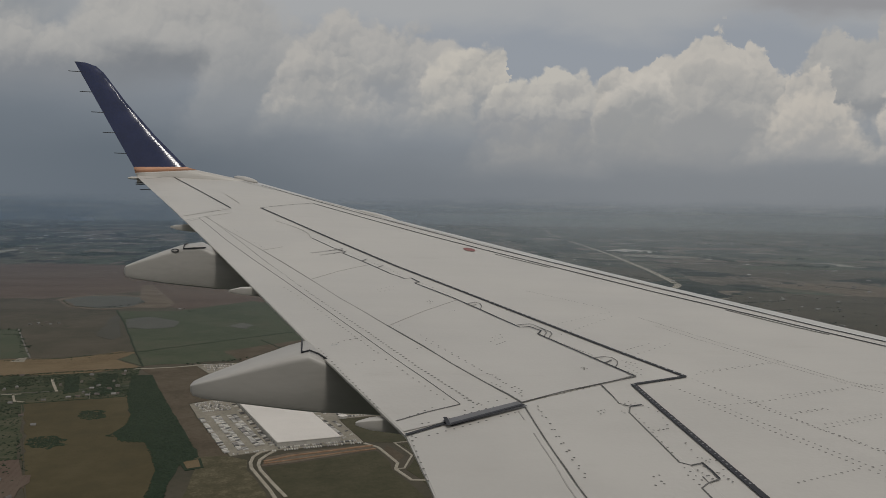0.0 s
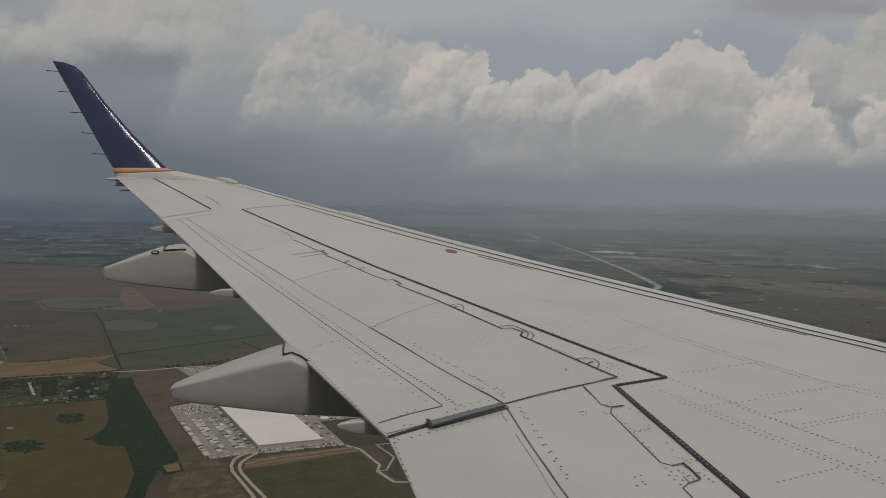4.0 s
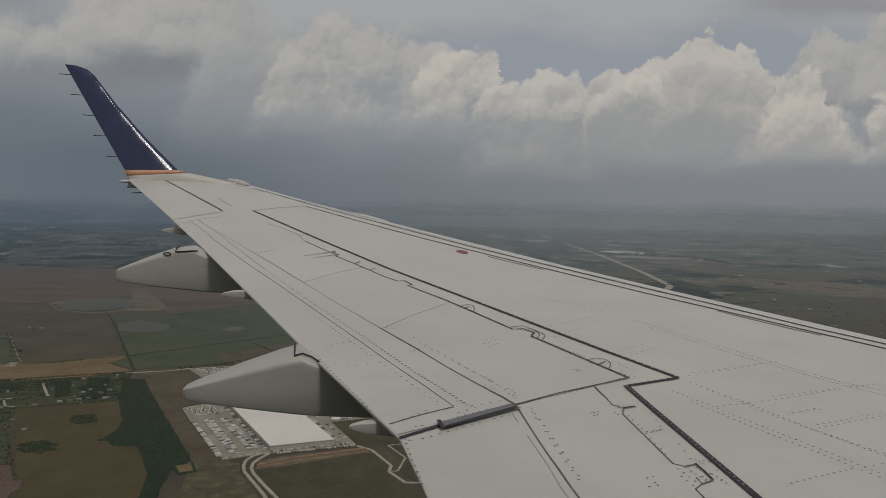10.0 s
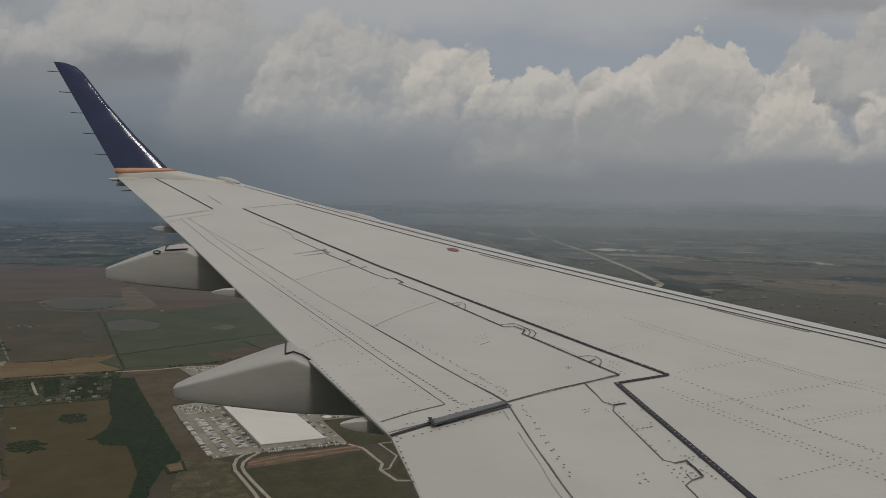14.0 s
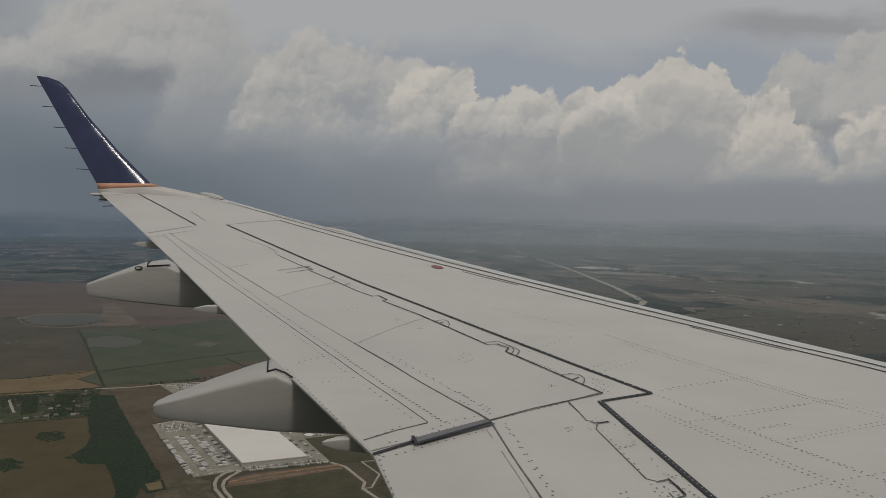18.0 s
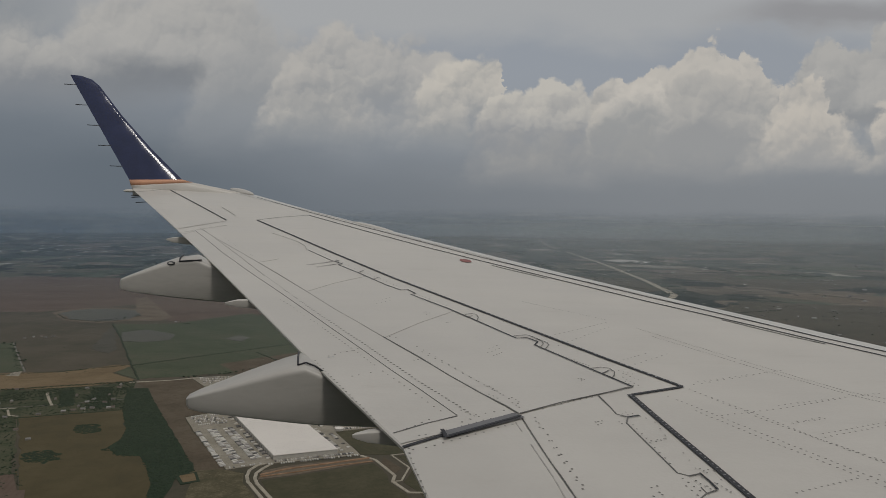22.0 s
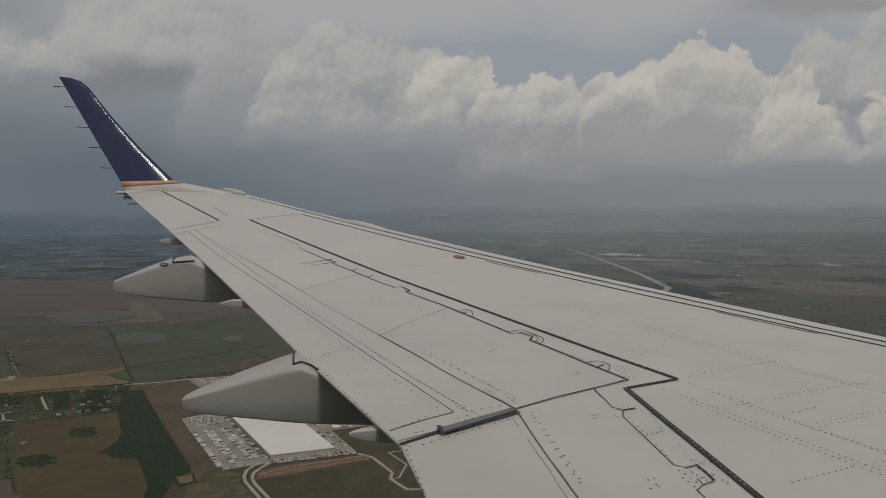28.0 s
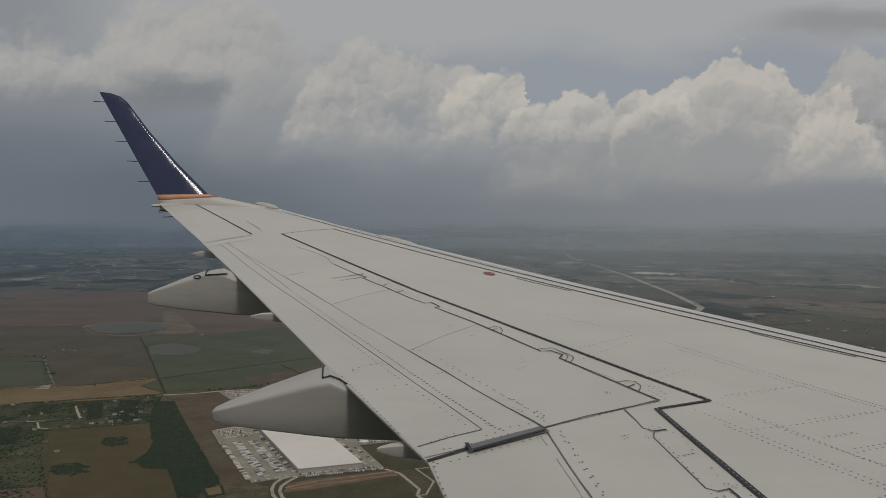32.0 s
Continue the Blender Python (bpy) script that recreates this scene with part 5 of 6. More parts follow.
slab("field", [(27.7, 368), (38.2, 372.5), (79, 380.5), (81, 373), (59.5, 366), (41, 359), (25.5, 356)], 0.2, BARE, "raw brown earth beside the yard", "field", 0.8)
lane("earth_bank", [(26.5, 362), (39, 368.5), (58, 373), (78.9, 378)], 1.5, 0.5, CLAY, "low bank of raw orange clay", "bank")
lane("earth_bank", [(26.5, 359.4), (41.5, 363), (60, 368.5), (79.6, 372.6)], 1.1, 0.45, CLAY, "low bank of raw orange clay", "bank")
slab("field", [(-7, 374), (8, 374), (19, 366), (19, 352), (23, 340), (28, 320), (30, 280), (-8, 280), (-3, 360)], 0.22, SCRUFF, "rough yellowed grass by the access road", "field", 1)
slab("field", [(27, 354), (41, 357.5), (80, 370), (84, 351), (83, 342), (88, 326), (94, 290), (40, 290), (31, 336)], 0.15, OLIVE, "dark olive field beyond the earthworks", "field", 1)
slab("field", [(66.5, 427), (107, 435), (117.5, 387), (90, 382), (75.5, 384.5)], 0.16, OLIVE, "rough dull grass behind the yard", "field", 1)
slab("field", [(86, 378), (92, 360), (86, 350), (83, 368)], 0.17, EARTH, "bare corner between two tracks", "field", 0.6)
slab("field", [(90, 340), (98, 360), (93, 379), (120, 384), (113, 432), (150, 440), (178, 436), (150, 384), (124, 336), (105, 300), (96, 318)], 0.15, OLIVE, "rough green land beside the motorway", "field")
slab("field", [(210, 470), (330, 430), (300, 300), (110, 270), (132, 330), (158, 384), (185, 432)], 0.15, MUD, "dull olive land beyond the motorway", "field")
slab("field", [(119, 480), (117, 520), (102, 592), (175, 597), (330, 600), (300, 480), (205, 470), (180, 440), (152, 441), (118, 436)], 0.15, DULL, "dull grassland beside a works road", "field")
slab("field", [(-60, 578), (-24, 585), (-10, 547), (-5, 483), (-18.5, 475), (-11, 444), (10, 373), (-3, 374), (-14.3, 417), (-40, 515), (-50, 556)], 0.19, EARTH, "bare brown field between a wood and a yard", "field", 1)
for side in (-1.9, 1.9):
    lane("motorway", [(250 + side, 540 - side), (199 + side, 461 - side), (180 + side, 430 - side), (154 + side, 386 - side), (136 + side, 354 - side), (122 + side, 321 - side), (100 + side, 270 - side)], 2.6, 0.4, APRON, "pale carriageway of a motorway")
lane("slip_road", [(172, 425), (147.2, 390), (127, 350), (111, 322)], 1.2, 0.41, PALE, "pale slip road beside the motorway")
lane("slip_road", [(160, 398), (151.5, 380), (147, 352), (139, 330), (130, 300)], 1.2, 0.42, PALE, "pale slip road beside the motorway")
lane("overpass", [(104, 330), (125, 334.6), (137.5, 333.4), (151, 336.6), (186, 345)], 1.5, 0.9, PALE, "pale bridge road across the motorway")
slab("hardstanding", [(-11.6, 368.5), (-2.2, 371.5), (0.4, 358.0), (-7.5, 355.2)], 0.33, WOODFLOOR, "dark rim of a small yard", "yard", 0.3)
slab("hardstanding", [(-9.5, 367.2), (-3.2, 370.0), (-1.2, 359.6), (-6.8, 357.7)], 0.40, TAN, "small sandy yard", "yard", 0.3)
slab("hardstanding", [(86.4, 559), (99.8, 558), (113.2, 474), (99.5, 471.5)], 0.32, APRON, "pale storage lot beside a loop road", "yard", 0.3)
slab("hardstanding", [(88, 556), (98, 555.5), (102, 528), (92.5, 527)], 0.41, TAN, "sandy corner of a storage lot", "yard", 0.3)
slab("hardstanding", [(206, 392), (262, 388), (262, 345), (214, 346)], 0.31, APRON, "pale yard round a second warehouse", "yard", 0.4)
slab("copse_ground", [(121.8, 690), (150, 722), (172, 705), (174, 640), (162, 612), (134, 632)], 0.24, WOODFLOOR, "dark ground of a copse beyond the road", "ground", 4)
slab("field", [(-8, 640), (60, 690), (97, 725), (153, 734), (124, 690), (134, 631), (166, 609), (82, 600), (7, 596)], 0.22, EARTH, "bare brown field beyond the road", "field", 2)


def box_mesh(pts, z0, z1):
    bm = bmesh.new()
    lo, hi = [bm.verts.new((x, y, z0)) for x, y in pts], [bm.verts.new((x, y, z1)) for x, y in pts]
    n = len(pts)
    bm.faces.new(hi)
    bm.faces.new(lo[::-1])
    for i in range(n):
        bm.faces.new((lo[i], lo[(i + 1) % n], hi[(i + 1) % n], hi[i]))
    bmesh.ops.recalc_face_normals(bm, faces=bm.faces)
    return bm


def grow(pts, d):
    cx, cy = sum(p[0] for p in pts) / len(pts), sum(p[1] for p in pts) / len(pts)
    return [(x + d * (1 if x > cx else -1), y + d * (1 if y > cy else -1)) for x, y in pts]


house_main = [(32.5, 383.0), (64.0, 388.0), (47.8, 452), (18, 545.0), (-10.5, 545.0)]
house_wing = [(48.3, 459.6), (92.3, 463.7), (86, 500), (84, 500), (78.5, 541), (22.5, 544)]
shed = empty("warehouse", "huge low warehouse with a flat white roof", "warehouse")
shed.matrix_world = COUNTRY
link("wall", box_mesh(house_main, 0.2, 2.4), CLAD, shed)
link("roof", box_mesh(grow(house_main, 0.25), 2.4, 2.7), ROOF, shed, "flat white membrane roof")
link("wall", box_mesh(house_wing, 0.2, 2.2), CLAD, shed)
link("roof", box_mesh(grow(house_wing, 0.2), 2.2, 2.5), ROOF, shed, "flat white membrane roof")
link("annex", box_mesh([(30, 549), (64, 551), (63, 556), (30, 554)], 0.2, 1.6), ROOF, shed, "low white annex behind the hall")
for i in range(33):
    t, q = (i % 11 + 0.5) / 11, 0.2 + 0.3 * (i // 11)
    x, y = 48 + 43 * q - 24 * t + random.uniform(-1, 1), 464 + 72 * t + random.uniform(-2, 2)
    link("roof_unit", box_mesh([(x, y), (x + 0.9, y), (x + 0.9, y + 1.6), (x, y + 1.6)], 2.5, 3.1), CLAD, shed)
for p, h, tag in (([(212.8, 386.9), (256, 383), (256, 352), (218.6, 352.6)], 2.2, "second warehouse with a flat white roof"), ([(184, 334.1), (201, 334.5), (200, 312), (183.5, 313)], 1.8, "small warehouse with a flat white roof"), ([(146.5, 436), (150, 437), (149.5, 441), (146, 440)], 0.8, "small pale hut at the end of a track")):
    ob = empty("warehouse" if h > 1 else "hut", tag, "warehouse" if h > 1 else "hut")
    ob.matrix_world = COUNTRY
    link("wall", box_mesh(p, 0.2, h), CLAD, ob)
    link("roof", box_mesh(grow(p, 0.2), h, h + 0.25), ROOF, ob)
tank = empty("storage_tank", "round white storage tank beside the yard", "tank")
tank.matrix_world = COUNTRY
ring = [(68.6 + 2.6 * math.cos(a), 431 + 2.6 * math.sin(a)) for a in [k * math.pi / 12 for k in range(24)]]
link("wall", box_mesh(ring, 0.2, 1.5), CLAD, tank)
link("roof", loft([[(x, y, 1.5) for x, y in ring], [(68.6 + (x - 68.6) * 0.3, 431 + (y - 431) * 0.3, 1.95) for x, y in ring]]), ROOF, tank)
dock = plain("dock_door_grey", (0.16, 0.16, 0.16), 0.6, 0.2, 1.0)
for i in range(40):
    t = (i + 0.5) / 40
    x, y = 32.5 - 43.0 * t, 383.0 + 162.0 * t
    link("dock_door", box_mesh([(x - 0.12, y - 1.0), (x + 0.1, y - 1.0), (x + 0.1, y + 1.0), (x - 0.12, y + 1.0)], 0.35, 1.6), dock, shed)

# trailers and cars standing in rows
VEHICLE = random_tint("parked_vehicle_paint", [(0.58, 0.55, 0.50), (0.45, 0.43, 0.40), (0.62, 0.59, 0.53), (0.12, 0.115, 0.11), (0.30, 0.28, 0.26), (0.52, 0.50, 0.46)], 0.5, 0.4)


def boxes(name, items, mat, label, category):
    """Many small boxes with chamfered tops as one piece: centre, half length, half width, height, turn."""
    verts, faces = [], []
    for x, y, hl, hw, h, turn in items:
        c, s = math.cos(turn), math.sin(turn)
        k = len(verts)
        for z, m in ((0.25, 1.0), (0.25 + h * 0.85, 1.0), (0.25 + h, 0.86)):
            for a, b in ((-1, -1), (1, -1), (1, 1), (-1, 1)):
                verts.append((x + a * hl * m * c - b * hw * m * s, y + a * hl * m * s + b * hw * m * c, z))
        for r in (0, 4):
            faces += [(k + r + i, k + r + (i + 1) % 4, k + r + 4 + (i + 1) % 4, k + r + 4 + i) for i in range(4)]
        faces.append((k + 8, k + 9, k + 10, k + 11))
    return laid(raw(name, verts, faces, mat), label, category, "stuff")


ALONG = math.atan2(162.0, -43.0)
items = []


def parked(a, b, count, hl, hw, h, turn, gap=0.12):
    """One row of vehicles side by side from a to b."""
    for i in range(count):
        if random.random() < gap:
            continue
        t = (i + 0.5) / count
        items.append((a[0] + (b[0] - a[0]) * t, a[1] + (b[1] - a[1]) * t, hl * random.uniform(0.85, 1.1), hw, h * random.uniform(0.85, 1.1), turn + random.uniform(-0.03, 0.03)))


CROSS = ALONG - math.pi / 2 + 0.2
for a, b, k in (((-8.6, 443), (9.4, 377), 30), ((-1.9, 444), (15.6, 380), 29), ((0.5, 444), (18.0, 380), 29), ((6.4, 445), (23.6, 385), 27), ((9.0, 446), (25.8, 387), 26)):
    parked(a, b, k, 1.35, 0.62, 0.6, CROSS, 0.12)
parked((-8.5, 530), (30.4, 385), 60, 1.1, 0.40, 0.7, CROSS, 0.35)
parked((66.4, 391), (51.5, 452), 30, 1.1, 0.40, 0.7, CROSS, 0.3)
parked((70.5, 396), (57, 448), 22, 0.9, 0.40, 0.6, CROSS, 0.45)
for k in range(7):
    x, y = -15.5 + k * 1.1, 473.5 - k * 3.1
    parked((x, y), (x + 17, y + 3.2), 15, 0.40, 0.85, 0.5, 0.15, 0.3)
parked((33, 380.6), (72, 386.6), 40, 0.36, 0.95, 0.6, 0.15, 0.15)
parked((30, 376.6), (74, 383.0), 38, 0.34, 0.85, 0.5, 0.15, 0.3)
parked((12, 374.4), (27, 378), 16, 0.35, 0.7, 0.5, 0.2, 0.3)
for y in (586.5, 581, 574, 568, 561, 555):
    for x0, x1 in ((-20, 2), (4, 23), (25, 46), (48, 63), (66, 80)):
        if y < 558 and 28 < x1 < 66:
            continue
        lean = (586 - y) * 0.28 if x0 < 0 else 0.0
        parked((x0 + lean, y), (x1, y + 0.6), int((x1 - x0) * 0.9), 0.36, 1.0, 0.6, 0.05, 0.25)
for y in (455, 450.5, 445, 440.5, 435):
    parked((64 + (455 - y) * 0.12, y - 3), (106, y + 1.5), 44, 0.34, 0.9, 0.6, 0.12, 0.2)
for y in (551, 544, 520, 512, 505, 497, 489, 481):
    parked((90 + (551 - y) * 0.15, y), (99.5 + (551 - y) * 0.16, y + 0.5), 10, 0.40, 1.2, 0.7, 0.1, 0.25)
for t in [k / 16 for k in range(16)]:
    items.append((199 - 77 * t + random.choice((-2.4, -1.4, 1.4, 2.4)), 461 - 140 * t + random.uniform(-3, 3), 0.55 if random.random() < 0.4 else 0.3, 0.2, 0.4, math.atan2(140, 77)))
parked((210, 349), (252, 348), 24, 0.36, 0.9, 0.6, 0.05, 0.3)
boxes("parked_vehicles", items, VEHICLE, "rows of white trailers and cars parked in the yard", "vehicles")

# ---- homes among the trees ----
ROOFS = [plain("home_roof", c, 0.75, 0.15, 0.6) for c in ((0.17, 0.165, 0.155), (0.12, 0.11, 0.10), (0.25, 0.24, 0.225), (0.11, 0.085, 0.07))]
WALLS = plain("home_wall", (0.24, 0.22, 0.19), 0.8, 0.15, 1.0)


def home(roof):
    h = empty("house", "small home with a pale pitched roof among trees", "house", "homes in the scrubland")
    w, l = 0.8, 1.25
    link("wall", box_mesh([(-l, -w), (l, -w), (l, w), (-l, w)], 0.0, 0.75), WALLS, h)
    rings = [[(x, -w - 0.15, 0.70), (x, 0, 1.35), (x, w + 0.15, 0.70), (x, w + 0.15, 0.62), (x, 0, 1.25), (x, -w - 0.15, 0.62)] for x in (-l - 0.15, l + 0.15)]
    link("roof", loft(rings), roof, h)
    return h


def inside(p, poly):
    x, y = p
    hit = False
    for (x0, y0), (x1, y1) in zip(poly, poly[1:] + poly[:1]):
        if (y0 > y) != (y1 > y) and x < (x1 - x0) * (y - y0) / (y1 - y0) + x0:
            hit = not hit
    return hit


def fill(poly, count, seed):
    rng = random.Random(seed)
    xs, ys = [p[0] for p in poly], [p[1] for p in poly]
    out = []
    while len(out) < count:
        p = (rng.uniform(min(xs), max(xs)), rng.uniform(min(ys), max(ys)))
        if inside(p, poly):
            out.append(p)
    return out


def clumped(spots, scale, cut, seed):
    return [p for p in spots if noise.noise(Vector((p[0] * scale, p[1] * scale, seed))) > cut]


first = [home(r) for r in ROOFS]
spots = [p for p in fill(VILLAGE, 150, 4) if noise.noise(Vector((p[0] * 0.03, p[1] * 0.03, 2.0))) > -0.12][:38] + [(-127.7, 532), (-103, 535), (-119, 491), (-121, 433), (-65.5, 505), (-63.5, 506), (-93, 441)]
spots += [(-195 + i * 6, 800 + (i % 3) * 5) for i in range(5)] + [(-90 + i * 5, 500 + i * 2) for i in range(4)] + [(-70, 895), (-66, 900)]
spots += [p for p in fill(OLDVILLAGE, 150, 81) if noise.noise(Vector((p[0] * 0.04, p[1] * 0.04, 6.0))) > -0.1][:75]
for i, (x, y) in enumerate(spots):
    m = COUNTRY @ pose(x, y, 0.16, 0, 0, random.choice((10, 100, 60, -20, 14)))
    if i < 4:
        first[i].matrix_world = m
    else:
        copy_thing(first[i % 4], m)

# scattered farm buildings far off, a speck each
far_items = []
rng = random.Random(11)
for i in range(480):
    d = 620 * (7.2 ** rng.random())
    a = radians(rng.uniform(-24, 44))
    x, y = math.sin(a) * d, math.cos(a) * d
    if noise.noise(Vector((x * 0.004, y * 0.004, 5.0))) < 0.02 or (-460 < x < 80 and 580 < y < 1540):
        continue
    s = rng.uniform(0.3, 0.65) * (1.0 + d / 900)
    far_items.append((x, y, 2.0 * s, 1.1 * s, 0.9 * s, radians(14) + rng.choice((0, 1.57))))
for x, y in clumped(fill([(470, 700), (640, 1000), (860, 920), (800, 640)], 36, 32), 0.02, -0.2, 4.0):
    far_items.append((x, y, rng.uniform(1.5, 3.5), rng.uniform(1.0, 1.8), 1.3, radians(14) + rng.choice((0, 1.57))))
boxes("far_buildings", far_items, random_tint("far_roofs", [(0.24, 0.23, 0.21), (0.18, 0.17, 0.16), (0.15, 0.14, 0.13), (0.34, 0.33, 0.31)], 0.7), "scattered pale farm buildings in the distance", "buildings")


# ---- trees: uneven clumps, far too many to count ----
def clump_base(seed):
    rng = np.random.RandomState(seed)
    bm = bmesh.new()
    for k in range(4):
        r = 0.45 + 0.3 * rng.rand()
        geo = bmesh.ops.create_icosphere(bm, subdivisions=1, radius=r)
        sh = Vector((rng.uniform(-0.55, 0.55), rng.uniform(-0.55, 0.55), rng.uniform(0.35, 0.95)))
        for v in geo["verts"]:
            v.co = v.co * rng.uniform(0.75, 1.2) + sh
    bm.verts.ensure_lookup_table()
    vs = np.array([v.co[:] for v in bm.verts])
    fs = np.array([[v.index for v in f.verts] for f in bm.faces])
    bm.free()
    return vs, fs


CLUMPS = [clump_base(s) for s in range(5)]


def trees(name, spots, size, label, category="trees", z=0.1, tall=0.6):
    rng = np.random.RandomState(len(spots))
    vs, fs, k = [], [], 0
    for x, y in spots:
        v, f = CLUMPS[rng.randint(5)]
        a, s = rng.rand() * 6.283, size * rng.uniform(0.45, 1.6)
        c, n = math.cos(a), math.sin(a)
        q = np.stack([(v[:, 0] * c - v[:, 1] * n) * s + x, (v[:, 0] * n + v[:, 1] * c) * s + y, v[:, 2] * s * tall + z], 1)
        vs.append(q)
        fs.append(f + k)
        k += len(v)
    laid(raw(name, np.concatenate(vs).tolist(), np.concatenate(fs).tolist(), LEAF, smooth=True), label, category, "stuff")


def hedge(a, b, count, wob, seed):
    rng = random.Random(seed)
    return [(a[0] + (b[0] - a[0]) * t + rng.gauss(0, wob), a[1] + (b[1] - a[1]) * t + rng.gauss(0, wob)) for t in (rng.random() for _ in range(count))]


DARKWOODS = [[(-146, 500.8), (-129.1, 501.2), (-120.6, 462.3), (-135.6, 459.9)], [(-106.3, 560), (-97.3, 560), (-88, 516.3), (-95.1, 511)], [(-86.5, 566), (-74, 568), (-66, 508), (-80, 506)], [(-160, 528), (-150, 532), (-139, 522), (-152, 512)]]
OPEN = [(-118, 400), (-116, 450), (-105.3, 464.8), (-98.6, 441.2), (-85.5, 387.3)]
bushes = [p for p in clumped(fill(VILLAGE, 9000, 1), 0.035, 0.02, 3.0) if not inside(p, OPEN) and not inside(p, [(-115.8, 512.2), (-87.8, 520.8), (-76.3, 494.1), (-109.5, 484.0)])]
bushes += fill(VILLAGE, 1400, 5) + fill(OPEN, 130, 6)
trees("village_trees", bushes, 0.46, "dark green trees and bushes scattered among homes")
for k, poly in enumerate(DARKWOODS):
    trees("copse", fill(poly, 900, 40 + k), 0.62, "dense dark copse beside the village", tall=0.4)
trees("village_trees", clumped(fill(OLDVILLAGE, 5000, 82), 0.04, 0.0, 8.0) + fill(ROUGH, 900, 83), 0.55, "dark green trees and bushes scattered among homes")
trees("great_wood", fill(GREATWOOD, 6000, 84), 2.2, "great dense dark wood", tall=0.4)
trees("copse", fill([(121.8, 690), (150, 722), (172, 705), (174, 640), (162, 612), (134, 632)], 500, 73), 1.3, "dark copse beyond the road", tall=0.4)
trees("wood", fill(WOODSTRIP, 13000, 2), 0.50, "narrow dense dark wood", tall=0.4)
for (x, y), rx, ry, k in (((-67.2, 457), 8.6, 10, 620), ((-78.4, 409), 9.5, 10.5, 700), ((-39, 413), 11, 11, 760)):
    isle = [p for p in fill([(x - rx * 1.3, y - ry * 1.3), (x + rx * 1.3, y - ry * 1.3), (x + rx * 1.3, y + ry * 1.3), (x - rx * 1.3, y + ry * 1.3)], k * 2, k)
            if math.hypot((p[0] - x + 0.25 * (p[1] - y)) / rx, (p[1] - y) / ry) + 0.45 * noise.noise(Vector((p[0] * 0.16, p[1] * 0.16, 4.0))) < 0.92]
    trees("tree_island", isle, 0.55, "dark island of trees in the marsh", tall=0.4)
fence = hedge((-113, 470), (-75, 364), 90, 0.5, 52) + hedge((-104, 382), (-83, 384), 90, 0.3, 53) + hedge((-113, 489), (-57, 499), 200, 0.4, 54)
fence += hedge((-74, 644), (52, 731), 120, 0.5, 6) + hedge((-135, 894), (-109, 793), 160, 0.9, 75) + hedge((-109, 793), (-61, 588), 120, 0.4, 76) + hedge((20, 690), (40, 640), 90, 0.6, 78) + hedge((40, 640), (70, 690), 120, 0.8, 79)
trees("hedge_bushes", fence, 0.34, "thin dark hedge along the marsh")
lines = hedge((-148, 634), (-197, 774), 26, 1.5, 2) + hedge((-197, 774), (-260, 772), 20, 1.5, 1) + hedge((-232, 1005), (-447, 1030), 14, 6, 3)
lines += hedge((-700, 1575), (60, 1475), 420, 9, 4) + hedge((-29, 590), (67, 640), 60, 2, 5) + hedge((60, 700), (130, 735), 40, 1.5, 77) + hedge((60, 660), (75, 650), 24, 2.0, 7)
lines += hedge((-152, 913), (-117, 955), 20, 2, 8) + hedge((-190, 930), (-130, 915), 22, 2, 9)
lines += [(x, y) for x, y in clumped(fill([(-447, 1030), (-80, 1000), (-71, 616), (-261, 598)], 60, 9), 0.02, 0.1, 7.0)]
trees("field_edge_bushes", hedge((-250, 536), (-146, 569), 200, 1.2, 1) + hedge((-146, 569), (-62, 583), 300, 1.2, 71) + hedge((-250, 611), (-123, 627), 150, 0.5, 57) + hedge((-123, 627), (-76, 648), 110, 0.5, 72), 0.5, "dark bushes along the stubble")
rim = [(-212, 990), (-205, 970), (-188, 934), (-170, 922), (-153, 912), (-135, 918)]
reeds = [q for a, b in zip(rim, rim[1:]) for q in hedge(a, b, 34, 1.0, int(a[0]) + 999)] + hedge((-122, 955), (-117, 985), 16, 1.0, 61) + hedge((-103, 772), (-84, 758), 18, 0.6, 63)
reeds += hedge((-188, 741), (-150, 625), 40, 0.7, 64) + hedge((-200, 745), (-186, 742), 26, 0.9, 65) + hedge((-300, 700), (-282, 704), 18, 0.8, 66) + hedge((-262, 820), (-250, 824), 40, 2.0, 67)
reeds += hedge((80, 650), (110, 655), 40, 2.5, 68) + hedge((-330, 900), (-312, 903), 22, 1.2, 69) + hedge((-60, 880), (-52, 884), 20, 1.2, 70)
trees("pond_reeds", reeds, 0.6, "dark reeds and bushes round ponds and along tracks", tall=0.5)
trees("hedgerow_trees", lines, 0.8, "dark hedgerow trees between the fields")
wide = []
rng = random.Random(21)
while len(wide) < 7000:
    d = 700 * (6.6 ** rng.random())
    a = radians(rng.uniform(-26, 46))
    x, y = math.sin(a) * d, math.cos(a) * d
    if -460 < x < 70 and 580 < y < 1500:
        continue
    if noise.noise(Vector((x * 0.007, y * 0.0045, 8.0))) > (0.27 if d < 1700 else 0.30):
        wide.append((x, y))
town = [(470, 700), (640, 1000), (860, 920), (800, 640)]
wide += clumped(fill(town, 160, 31), 0.02, -0.1, 4.0)
rows_of_trees = []
for i in range(110):
    d, a = 640 * (4.2 ** rng.random()), radians(rng.uniform(-24, 44))
    x, y = math.sin(a) * d, math.cos(a) * d
    if -460 < x < 80 and 400 < y < 1560:
        continue
    turn, size = radians(14) + rng.choice((0.0, 0.0, 0.0, math.pi / 2)), rng.uniform(30, 110)
    rows_of_trees += hedge((x, y), (x + size * math.cos(turn), y + size * math.sin(turn)), int(size * 1.3), 0.7, i)
near_w, far_w = [p for p in wide if math.hypot(*p) < 1700], [p for p in wide if math.hypot(*p) >= 1700]
